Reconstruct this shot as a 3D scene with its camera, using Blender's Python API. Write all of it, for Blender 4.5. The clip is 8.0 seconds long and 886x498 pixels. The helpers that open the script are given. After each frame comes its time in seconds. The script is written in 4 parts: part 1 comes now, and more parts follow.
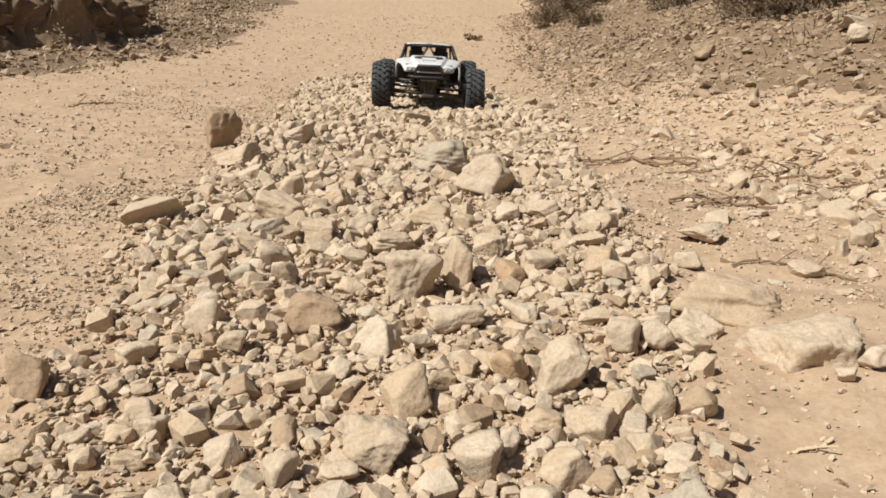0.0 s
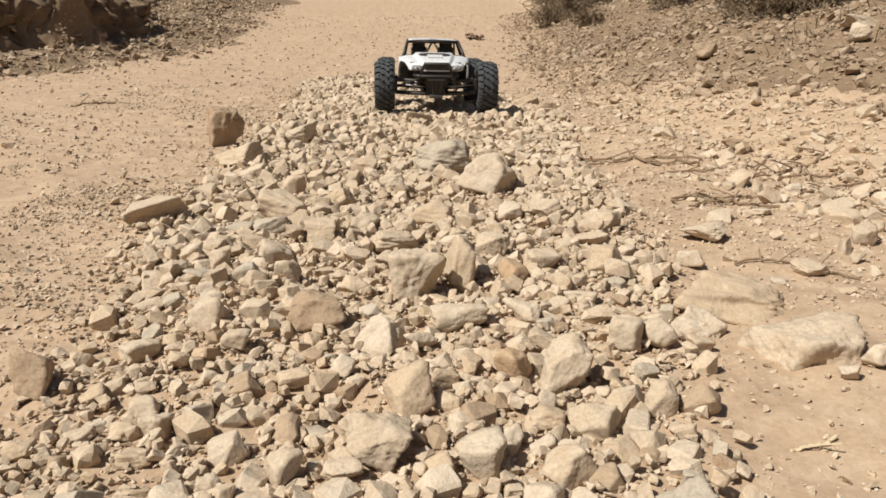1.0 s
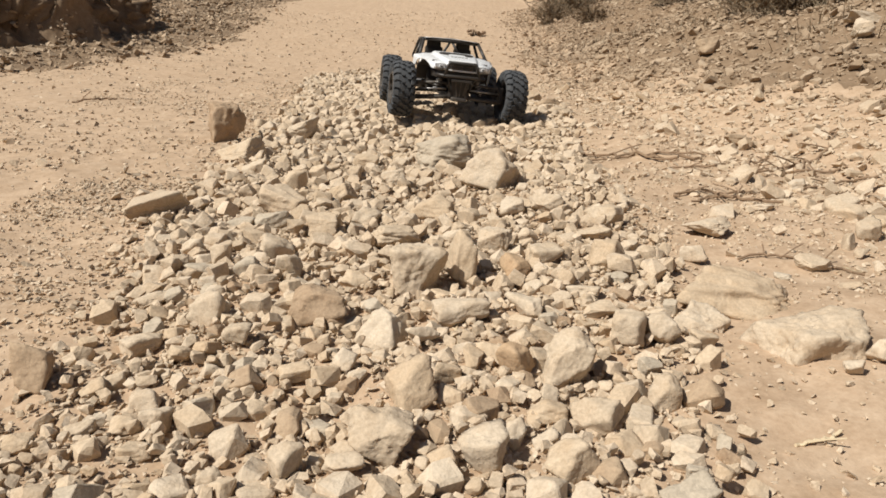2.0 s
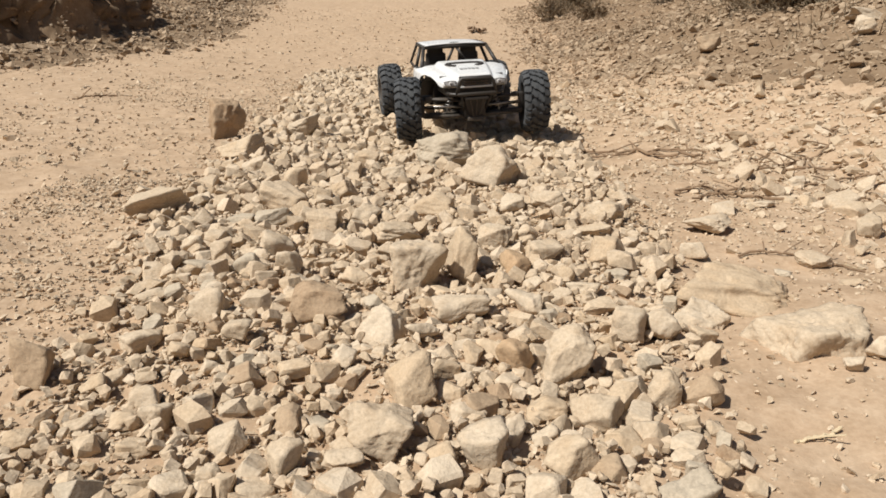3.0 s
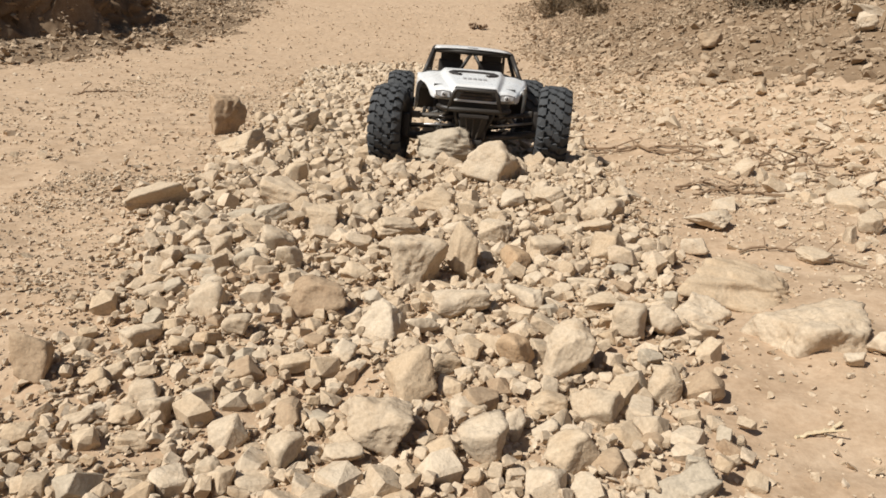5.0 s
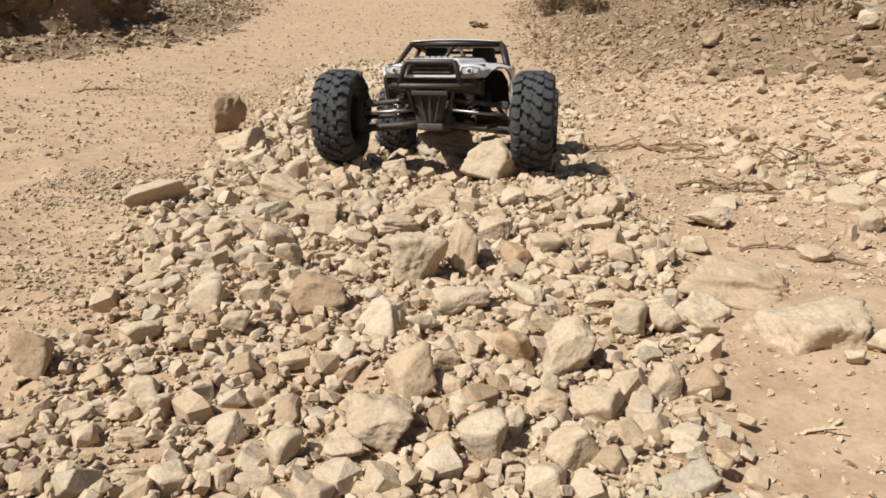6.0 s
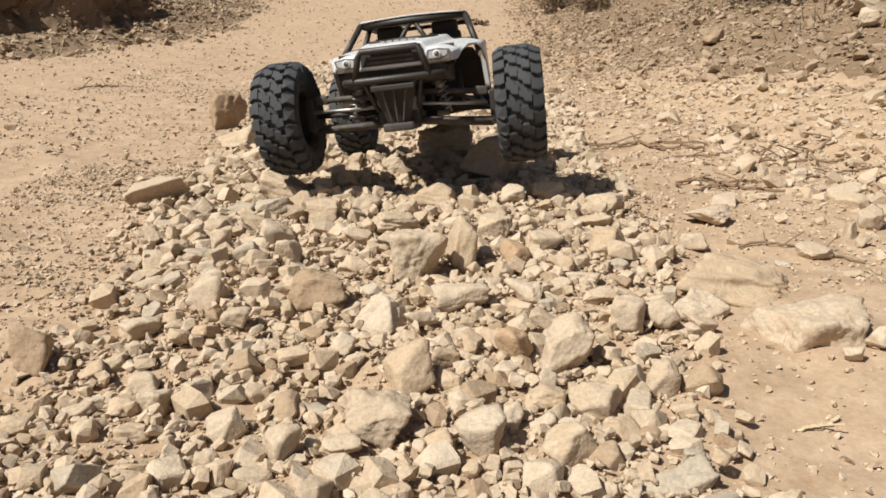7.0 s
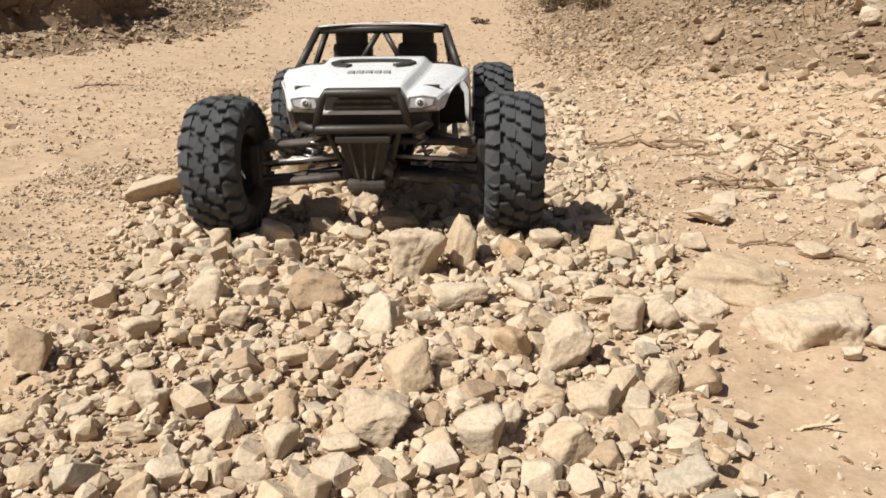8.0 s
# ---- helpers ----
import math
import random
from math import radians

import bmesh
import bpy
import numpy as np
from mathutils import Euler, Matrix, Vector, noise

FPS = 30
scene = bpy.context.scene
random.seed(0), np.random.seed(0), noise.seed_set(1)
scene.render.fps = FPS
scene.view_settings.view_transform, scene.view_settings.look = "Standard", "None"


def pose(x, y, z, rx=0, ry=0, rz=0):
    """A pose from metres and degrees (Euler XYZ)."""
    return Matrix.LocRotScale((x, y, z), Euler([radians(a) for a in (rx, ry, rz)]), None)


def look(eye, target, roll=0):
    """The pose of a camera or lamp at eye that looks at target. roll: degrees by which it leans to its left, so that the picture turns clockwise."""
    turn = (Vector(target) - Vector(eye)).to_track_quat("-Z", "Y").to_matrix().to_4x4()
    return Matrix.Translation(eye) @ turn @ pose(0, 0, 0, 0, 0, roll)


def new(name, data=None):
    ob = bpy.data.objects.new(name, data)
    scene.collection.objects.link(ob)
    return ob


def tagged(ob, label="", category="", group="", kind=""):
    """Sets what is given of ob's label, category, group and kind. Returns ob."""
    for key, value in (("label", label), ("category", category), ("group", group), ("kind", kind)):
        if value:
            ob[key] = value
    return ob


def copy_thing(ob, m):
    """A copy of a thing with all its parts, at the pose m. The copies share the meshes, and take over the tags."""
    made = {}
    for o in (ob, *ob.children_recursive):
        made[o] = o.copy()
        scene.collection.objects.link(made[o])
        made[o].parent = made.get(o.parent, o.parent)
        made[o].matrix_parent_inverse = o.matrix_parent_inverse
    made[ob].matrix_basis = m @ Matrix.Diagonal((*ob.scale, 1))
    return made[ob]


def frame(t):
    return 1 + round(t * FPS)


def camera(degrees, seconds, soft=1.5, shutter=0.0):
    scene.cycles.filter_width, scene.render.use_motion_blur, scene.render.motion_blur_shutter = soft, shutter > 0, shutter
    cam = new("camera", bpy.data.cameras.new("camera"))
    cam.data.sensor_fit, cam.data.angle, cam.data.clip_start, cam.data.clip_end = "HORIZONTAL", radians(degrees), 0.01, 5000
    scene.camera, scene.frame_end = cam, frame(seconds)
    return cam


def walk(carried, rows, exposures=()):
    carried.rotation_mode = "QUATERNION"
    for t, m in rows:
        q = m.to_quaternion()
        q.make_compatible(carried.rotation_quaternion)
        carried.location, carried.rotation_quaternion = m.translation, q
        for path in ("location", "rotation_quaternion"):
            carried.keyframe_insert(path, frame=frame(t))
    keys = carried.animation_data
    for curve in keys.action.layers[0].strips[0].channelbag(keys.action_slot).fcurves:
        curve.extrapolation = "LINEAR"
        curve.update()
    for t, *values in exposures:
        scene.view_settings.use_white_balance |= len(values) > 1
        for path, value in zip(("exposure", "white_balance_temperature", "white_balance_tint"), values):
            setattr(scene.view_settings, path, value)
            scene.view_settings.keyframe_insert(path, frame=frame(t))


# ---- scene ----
cam = camera(65.0, 8.0, soft=1.7, shutter=0.3)
PATH = [
    (0, (0.0008, -0.0018, 0.2102), (0.0111, 1.9125, -0.3688), -0.00),
    (0.5, (0.0004, -0.0020, 0.2098), (0.0089, 1.9120, -0.3704), -0.09),
    (1, (-0.0002, -0.0026, 0.2093), (0.0054, 1.9116, -0.3702), -0.07),
    (1.5, (-0.0006, -0.0012, 0.2075), (0.0022, 1.9120, -0.3752), -0.06),
    (3, (-0.0001, -0.0004, 0.2057), (-0.0004, 1.9090, -0.3895), -0.04),
    (3.5, (0.0003, -0.0003, 0.2052), (0.0000, 1.9085, -0.3922), -0.01),
    (4, (0.0004, 0.0002, 0.2050), (-0.0004, 1.9075, -0.3967), 0.01),
    (4.5, (0.0000, -0.0001, 0.2045), (-0.0013, 1.9069, -0.3983), 0.06),
    (6, (0.0003, 0.0001, 0.2027), (-0.0024, 1.9055, -0.4052), 0.11),
    (6.5, (0.0008, 0.0003, 0.2024), (-0.0025, 1.9046, -0.4091), 0.16),
    (7, (0.0015, -0.0007, 0.2023), (-0.0032, 1.9027, -0.4119), 0.16),
    (7.5, (0.0018, -0.0012, 0.2020), (-0.0034, 1.9018, -0.4132), 0.18),
    (8, (0.0025, -0.0006, 0.2026), (-0.0039, 1.9016, -0.4151), 0.17),
]
walk(cam, [(t, look(eye, target, roll)) for t, eye, target, roll in PATH], [(0.0, 0.19), (3.5, 0.19), (7.0, 0.24), (8.0, 0.37)])

# ---- daylight: clear sky, high sun from the side ----
SUN_FROM = Vector((-0.68, -0.38, 1.0)).normalized()
world = bpy.data.worlds.new("sky")
scene.world = world
world.use_nodes = True
wt = world.node_tree
sky = wt.nodes.new("ShaderNodeTexSky")
sky.sky_type = "NISHITA"
sky.sun_disc = False
sky.sun_elevation = math.asin(SUN_FROM.z)
sky.sun_rotation = math.atan2(SUN_FROM.x, SUN_FROM.y)
sky.dust_density = 2.0
wt.links.new(sky.outputs[0], wt.nodes["Background"].inputs[0])
wt.nodes["Background"].inputs[1].default_value = 0.045
sun = new("sun", bpy.data.lights.new("sun", "SUN"))
sun.data.energy = 5.0
sun.data.angle = radians(0.53)
sun.data.color = (1.0, 0.985, 0.935)
sun.matrix_basis = look((0, 0, 0), -SUN_FROM)

# ---- materials ----


def material(name, rough=0.8, metal=0.0):
    m = bpy.data.materials.new(name)
    m.use_nodes = True
    b = m.node_tree.nodes["Principled BSDF"]
    b.inputs["Roughness"].default_value = rough
    b.inputs["Metallic"].default_value = metal
    return m, m.node_tree, b


def node(nt, kind, **values):
    n = nt.nodes.new(kind)
    for key, value in values.items():
        n.inputs[key.replace("_", " ")].default_value = value
    return n


def ramp(nt, source, stops):
    n = nt.nodes.new("ShaderNodeValToRGB")
    nt.links.new(source, n.inputs[0])
    while len(n.color_ramp.elements) < len(stops):
        n.color_ramp.elements.new(0.5)
    for e, (at, c) in zip(n.color_ramp.elements, stops):
        e.position, e.color = at, (*c, 1)
    return n.outputs[0]


def mixed(nt, fac, a, b, how="MIX"):
    n = nt.nodes.new("ShaderNodeMix")
    n.data_type, n.blend_type = "RGBA", how
    for socket, value in ((n.inputs[0], fac), (n.inputs[6], a), (n.inputs[7], b)):
        if isinstance(value, bpy.types.NodeSocket):
            nt.links.new(value, socket)
        else:
            socket.default_value = value if isinstance(value, (int, float)) else (*value, 1)
    return n.outputs[2]


def coords(nt):
    return nt.nodes.new("ShaderNodeNewGeometry").outputs["Position"]


def own_coords(nt):
    return nt.nodes.new("ShaderNodeTexCoord").outputs["Object"]


def noise_of(nt, where, scale, detail=4.0, rough=0.6):
    n = node(nt, "ShaderNodeTexNoise", Scale=scale, Detail=detail, Roughness=rough)
    nt.links.new(where, n.inputs["Vector"])
    return n.outputs["Fac"]


def bumped(nt, b, layers):
    last = None
    for height, strength, distance in layers:
        n = node(nt, "ShaderNodeBump", Strength=strength, Distance=distance)
        nt.links.new(height, n.inputs["Height"])
        if last:
            nt.links.new(last, n.inputs["Normal"])
        last = n.outputs["Normal"]
    nt.links.new(last, b.inputs["Normal"])


def soil_material(name, k=1.0, red=1.0):
    """Dry soil; k scales its paleness."""
    m, nt, b = material(name, 0.95)
    p = coords(nt)
    broad, mid, fine = noise_of(nt, p, 1.3, 3), noise_of(nt, p, 14, 5), noise_of(nt, p, 240, 4, 0.7)
    c = ramp(nt, broad, [(0.3, (0.360, 0.240, 0.144)), (0.7, (0.460, 0.326, 0.214))])
    c = mixed(nt, 0.45, c, ramp(nt, mid, [(0.3, (0.300, 0.194, 0.112)), (0.72, (0.540, 0.398, 0.268))]))
    c = mixed(nt, 0.4, c, ramp(nt, fine, [(0.28, (0.220, 0.148, 0.091)), (0.5, (0.420, 0.296, 0.193)), (0.75, (0.620, 0.479, 0.342))]))
    c = mixed(nt, 0.3, c, ramp(nt, noise_of(nt, p, 38, 4, 0.65), [(0.35, (0.270, 0.178, 0.104)), (0.5, (0.420, 0.296, 0.193)), (0.68, (0.590, 0.450, 0.315))]))
    if k != 1.0:
        c = mixed(nt, 1.0, c, (k * red, k, k * 0.94), "MULTIPLY")
    nt.links.new(c, b.inputs["Base Color"])
    b.inputs["Specular IOR Level"].default_value = 0.15
    bumped(nt, b, [(noise_of(nt, p, 150, 4, 0.6), 0.35, 0.002), (fine, 0.45, 0.0010)])
    return m


def stone_material(name, low, high, stain, islands=False):
    m, nt, b = material(name, 0.88)
    b.inputs["Specular IOR Level"].default_value = 0.2
    if islands:
        p = coords(nt)
        chance = nt.nodes.new("ShaderNodeNewGeometry").outputs["Random Per Island"]
    else:
        p = own_coords(nt)
        info = nt.nodes.new("ShaderNodeObjectInfo")
        chance = info.outputs["Random"]
        shift = nt.nodes.new("ShaderNodeVectorMath")
        shift.operation = "ADD"
        nt.links.new(p, shift.inputs[0])
        nt.links.new(info.outputs["Location"], shift.inputs[1])
        p = shift.outputs[0]
    c = ramp(nt, chance, [(0.0, low), (0.35, [(2 * h + s) / 3 for h, s in zip(low, high)]), (0.8, high), (0.93, high), (1.0, stain)])
    patches = noise_of(nt, p, 55, 5)
    c = mixed(nt, ramp(nt, patches, [(0.42, (0, 0, 0)), (0.72, (0.75, 0.75, 0.75))]), c, stain)
    grain = noise_of(nt, p, 420, 4, 0.7)
    c = mixed(nt, 0.35, c, ramp(nt, grain, [(0.3, [v * 0.55 for v in low]), (0.7, [min(v * 1.25, 0.8) for v in high])]))
    nt.links.new(c, b.inputs["Base Color"])
    bumped(nt, b, [(patches, 0.5, 0.005), (noise_of(nt, p, 150, 3), 0.5, 0.002), (grain, 0.4, 0.001)])
    return m


DUST = (0.430, 0.306, 0.193)
SOIL = soil_material("dusty_soil")
EARTH = soil_material("brown_bank_earth", 0.50, 1.04)
STONES = {
    "pale": stone_material("pale_limestone", (0.45, 0.345, 0.235), (0.55, 0.445, 0.325), (0.43, 0.30, 0.18)),
    "tan": stone_material("tan_limestone", (0.45, 0.335, 0.22), (0.54, 0.42, 0.29), (0.42, 0.285, 0.165)),
    "brown": stone_material("brown_stone", (0.33, 0.225, 0.14), (0.41, 0.30, 0.195), (0.27, 0.17, 0.095)),
    "grey": stone_material("grey_stone", (0.41, 0.335, 0.245), (0.49, 0.405, 0.30), (0.36, 0.28, 0.19)),
    "rust": stone_material("rust_stone", (0.41, 0.275, 0.16), (0.47, 0.33, 0.205), (0.36, 0.215, 0.11)),
}
BANKSTONE = stone_material("bank_rubble", (0.26, 0.18, 0.11), (0.44, 0.33, 0.225), (0.27, 0.18, 0.105), islands=True)
RUBBLE = stone_material("mixed_rubble", (0.41, 0.305, 0.20), (0.585, 0.465, 0.335), (0.40, 0.275, 0.16), islands=True)


def plain(name, colour, rough=0.6, metal=0.0, grime=0.35, scale=60, dirt=DUST, bump=0.15):
    m, nt, b = material(name, rough, metal)
    p = own_coords(nt)
    patches, grain = noise_of(nt, p, scale, 5), noise_of(nt, p, scale * 9, 3)
    fac = ramp(nt, patches, [(0.42, (0.05,) * 3), (0.78, (grime,) * 3)])
    c = mixed(nt, fac, colour, dirt)
    nt.links.new(c, b.inputs["Base Color"])
    nt.links.new(ramp(nt, grain, [(0.2, (max(rough - 0.12, 0.05),) * 3), (0.8, (min(rough + 0.15, 1),) * 3)]), b.inputs["Roughness"])
    bumped(nt, b, [(grain, bump, 0.0008)])
    return m


WHITE = plain("white_lexan", (0.69, 0.685, 0.665), 0.3, 0, 0.22, 30, bump=0.03)
BLACK = plain("black_plastic", (0.009, 0.009, 0.010), 0.55, 0, 0.06, 50)
TUBE = plain("black_cage_tube", (0.010, 0.010, 0.010), 0.5, 0, 0.06, 60)
ARM = plain("dusty_grey_plastic", (0.032, 0.030, 0.028), 0.65, 0, 0.26, 70)
RUBBER = plain("dusty_rubber", (0.044, 0.046, 0.049), 0.9, 0, 0.25, 45, (0.13, 0.12, 0.105), 0.3)
STEEL = plain("worn_steel", (0.36, 0.35, 0.34), 0.45, 1.0, 0.25, 80)
SPRING = plain("grey_spring", (0.30, 0.28, 0.25), 0.45, 0.6, 0.3, 80)
LAMP = plain("headlight_decal", (0.13, 0.13, 0.135), 0.25, 0, 0.2, 80)
LAMP_PALE = plain("headlight_pale", (0.47, 0.47, 0.47), 0.25, 0, 0.15, 80)
LENS = plain("headlight_dark", (0.05, 0.05, 0.055), 0.2, 0, 0.1, 80)
GREY = plain("grey_decal", (0.33, 0.33, 0.33), 0.4, 0, 0.1, 60)
WOOD = plain("dry_wood", (0.20, 0.125, 0.07), 0.9, 0, 0.6, 70, (0.34, 0.24, 0.15))
STRAW = plain("dry_straw", (0.55, 0.44, 0.28), 0.8, 0, 0.3, 90)
SCRUB = plain("dry_scrub", (0.19, 0.14, 0.085), 0.9, 0, 0.5, 40, (0.32, 0.25, 0.16))
LEAF = plain("dead_scrub_leaf", (0.125, 0.076, 0.036), 0.85, 0, 0.5, 30, (0.20, 0.128, 0.066))

# ---- numeric helpers ----


def hashed(i, j, seed):
    n = (i * 374761393 + j * 668265263 + seed * 974711) & 0x7FFFFFFF
    n = ((n ^ (n >> 13)) * 1274126177) & 0x7FFFFFFF
    return ((n ^ (n >> 16)) & 0xFFFF) / 65535.0


def waves(x, y, seed=0):
    """Smooth value noise from -1 to 1."""
    i, j = np.floor(x).astype(np.int64), np.floor(y).astype(np.int64)
    u, v = x - i, y - j
    u, v = u * u * (3 - 2 * u), v * v * (3 - 2 * v)
    a, b = hashed(i, j, seed), hashed(i + 1, j, seed)
    c, d = hashed(i, j + 1, seed), hashed(i + 1, j + 1, seed)
    return 2 * ((a * (1 - u) + b * u) * (1 - v) + (c * (1 - u) + d * u) * v) - 1


def fractal(x, y, scale, octaves=4, seed=0):
    total, size = 0 * x, 1.0
    for n in range(octaves):
        total = total + size * waves(x * scale, y * scale, seed + n)
        scale, size = scale * 2.03, size * 0.5
    return total


def step(a, b, v):
    u = np.clip((v - a) / (b - a), 0, 1)
    return u * u * (3 - 2 * u)


def pile_left(y):
    return np.interp(y, [0.0, 0.35, 0.50, 0.70, 0.95, 1.2, 2.2, 3.6, 4.2], [-0.27, -0.27, -0.26, -0.32, -0.37, -0.36, -0.46, -0.62, -0.4])


def pile_right(y):
    return np.interp(y, [0.0, 0.35, 0.65, 1.2, 2.3, 3.6, 4.2], [0.14, 0.14, 0.21, 0.25, 0.36, 0.0, -0.3])


def in_pile(x, y):
    """1 on the ridge of rubble along the track, 0 off it."""
    return step(-0.06, 0.05, x - pile_left(y)) * step(-0.05, 0.04, pile_right(y) - x) * step(4.0, 3.0, y)


def bank_foot(y):
    """Where the cut bank beside the track begins."""
    return np.interp(y, [0.0, 3.0, 4.2, 4.6, 5.0, 5.6, 6.1, 7.0, 12.0], [-3.5, -3.05, -2.66, -2.36, -2.16, -2.22, -2.40, -2.85, -3.6])


def gravel_edge(y):
    """Where the brown gravel under the cut bank meets the track."""
    return np.interp(y, [0.0, 3.0, 4.2, 5.0, 6.3, 8.3, 12.0], [-3.0, -2.5, -2.1, -1.78, -1.85, -1.95, -2.1])


def height(x, y):
    """The ground's height: a flat stretch, a track that climbs away, banks on both sides."""
    x, y = np.asarray(x, float), np.asarray(y, float)
    climb = np.interp(y, [-40, -4, -0.5, 2.4, 3.6, 5.0, 7.0, 10.0, 20.0, 60.0], [-2.5, -0.1, 0.0, 0.0, 0.03, 0.11, 0.34, 0.74, 2.3, 9.0])
    z = -0.018 + climb + 0.006 * fractal(x, y, 2.2, 3, 3) + 0.0035 * fractal(x, y, 14, 3, 9) + 0.0022 * fractal(x, y, 26, 2, 13) + 0.0022 * fractal(x, y, 55, 2, 15)
    z = z + in_pile(x, y) * (0.004 * step(1.1, 0.8, y) + 0.007 * fractal(x, y, 7, 2, 21))
    z = z - 0.024 * step(1.12, 1.32, y) * step(1.95, 1.6, y) * step(-0.30, -0.12, x) * step(0.5, 0.3, x)
    # bank of loose stones beside the track
    edge = 0.62 + 0.12 * fractal(x * 0, y, 0.8, 2, 31) + 0.05 * np.clip(y - 3, 0, 30)
    off = np.clip(x - edge, 0, None)
    rise = 0.30 * np.minimum(off, 3.5) + 0.04 * np.minimum(off, 1.0) + 0.1 * np.clip(off - 3.5, 0, 30)
    z = z + rise + step(0.0, 0.5, off) * (0.035 * fractal(x, y, 3.1, 3, 41) + 0.012 * fractal(x, y, 17, 3, 47))
    # steep cut bank on the other side, with a slope of gravel at its foot
    foot = bank_foot(y)
    wander = 0.10 * fractal(x * 0.3, y, 2.1, 3, 51) + 0.16 * (0.45 - np.abs(fractal(x, y, 3.2, 4, 59)))
    back = foot + wander - x
    crest = np.interp(y, [3.6, 5.0, 5.6, 6.1, 6.7, 7.4], [0.42, 0.24, 0.19, 0.14, 0.08, 0.05])
    cut = crest * np.clip(back / (0.05 + 0.36 * crest), 0, 1) + 0.30 * np.clip(back - 0.2, 0, 3) + 0.1 * np.clip(back - 3.15, 0, 30)
    cut = cut + step(0.02, 0.2, back) * (0.09 * fractal(x, y, 3.4, 4, 61) + 0.07 * (0.4 - np.abs(fractal(x, y, 7.0, 4, 67))))
    skirt = 0.17 * np.clip(gravel_edge(y) + 0.1 - x, 0, 0.8) * (1 + 0.25 * fractal(x, y, 4, 3, 71)) + 0.008 * step(0.9, 0.4, x - foot) * fractal(x, y, 16, 2, 73)
    return z + cut + skirt


def ledges(y, z, near):
    """How far the cut bank's face juts out at a height, within reach of its foot."""
    return near * (0.10 * fractal(y + 0.8 * z, z * 1.3, 5.5, 4, 81) + 0.17 * (0.4 - np.abs(fractal(y - 0.5 * z, z * 1.4, 10.0, 4, 87))))


def mesh_of(name, verts, faces, mat, smooth=False):
    """A mesh from arrays of places and of triangles or quads."""
    me = bpy.data.meshes.new(name)
    n, k = faces.shape
    me.vertices.add(len(verts))
    me.vertices.foreach_set("co", np.ascontiguousarray(verts, dtype=np.float32).ravel())
    me.loops.add(n * k)
    me.loops.foreach_set("vertex_index", np.ascontiguousarray(faces, dtype=np.int32).ravel())
    me.polygons.add(n)
    me.polygons.foreach_set("loop_start", np.arange(0, n * k, k, dtype=np.int32))
    me.polygons.foreach_set("use_smooth", np.full(n, smooth))
    me.update(calc_edges=True)
    me.validate()
    me.materials.append(mat)
    return me


def spaced(pieces):
    out = [np.arange(a, b, d) for a, b, d in pieces]
    return np.concatenate(out + [[pieces[-1][1]]])


def ground():
    far = np.array([5.0, 6.2, 8, 10.5, 14, 19, 27, 40, 60])
    xs = np.concatenate([-far[::-1], spaced([(-4.2, -3.2, 0.03), (-3.2, -1.9, 0.009), (-1.9, -0.8, 0.024), (-0.8, 0.9, 0.011), (0.9, 2.6, 0.026), (2.6, 4.2, 0.06)]), far])
    ys = np.concatenate([[-60, -40, -25, -15, -9, -6, -4, -3, -2.2, -1.6, -1.1, -0.7, -0.45, -0.25],
                         spaced([(-0.1, 0.2, 0.02), (0.2, 2.5, 0.011), (2.5, 8.0, 0.024), (8.0, 12.0, 0.08)]), 12.0 + np.array([0.6, 1.5, 3, 5, 8, 12, 18, 28, 48])])
    X, Y = np.meshgrid(xs, ys)
    V = np.stack([X, Y, height(X, Y)], -1).reshape(-1, 3)
    past = bank_foot(V[:, 1]) - V[:, 0]
    V[:, 0] += ledges(V[:, 1], V[:, 2], step(-0.02, 0.12, past) * step(1.2, 0.7, past))
    w = len(xs)
    i = (np.arange(len(ys) - 1)[:, None] * w + np.arange(w - 1)[None]).ravel()
    F = np.stack([i, i + 1, i + w + 1, i + w], -1)
    me = mesh_of("ground", V, F, SOIL, True)
    me.materials.append(EARTH)
    mid = V[F].mean(1)
    ragged = 0.16 * fractal(mid[:, 0], mid[:, 1], 2.5, 3, 83)
    brown = (mid[:, 0] + ragged > 0.78 + 0.25 * step(2.3, 1.2, mid[:, 1]) + 0.05 * np.clip(mid[:, 1] - 3, 0, 9)) | (mid[:, 0] + 1.2 * ragged < gravel_edge(mid[:, 1]) + 0.04)
    me.polygons.foreach_set("material_index", brown.astype(np.int32))
    ob = new("ground", me)
    tagged(ob, "pale dusty dirt track between stony banks", "ground", kind="structure")




ground()

# ---- stones ----


def ball(level):
    bm = bmesh.new()
    bmesh.ops.create_icosphere(bm, subdivisions=level, radius=1)
    v = np.array([p.co[:] for p in bm.verts])
    f = np.array([[p.index for p in q.verts] for q in bm.faces])
    bm.free()
    return v / np.linalg.norm(v, axis=1)[:, None], f


BALLS = {n: ball(n) for n in (4, 5)}


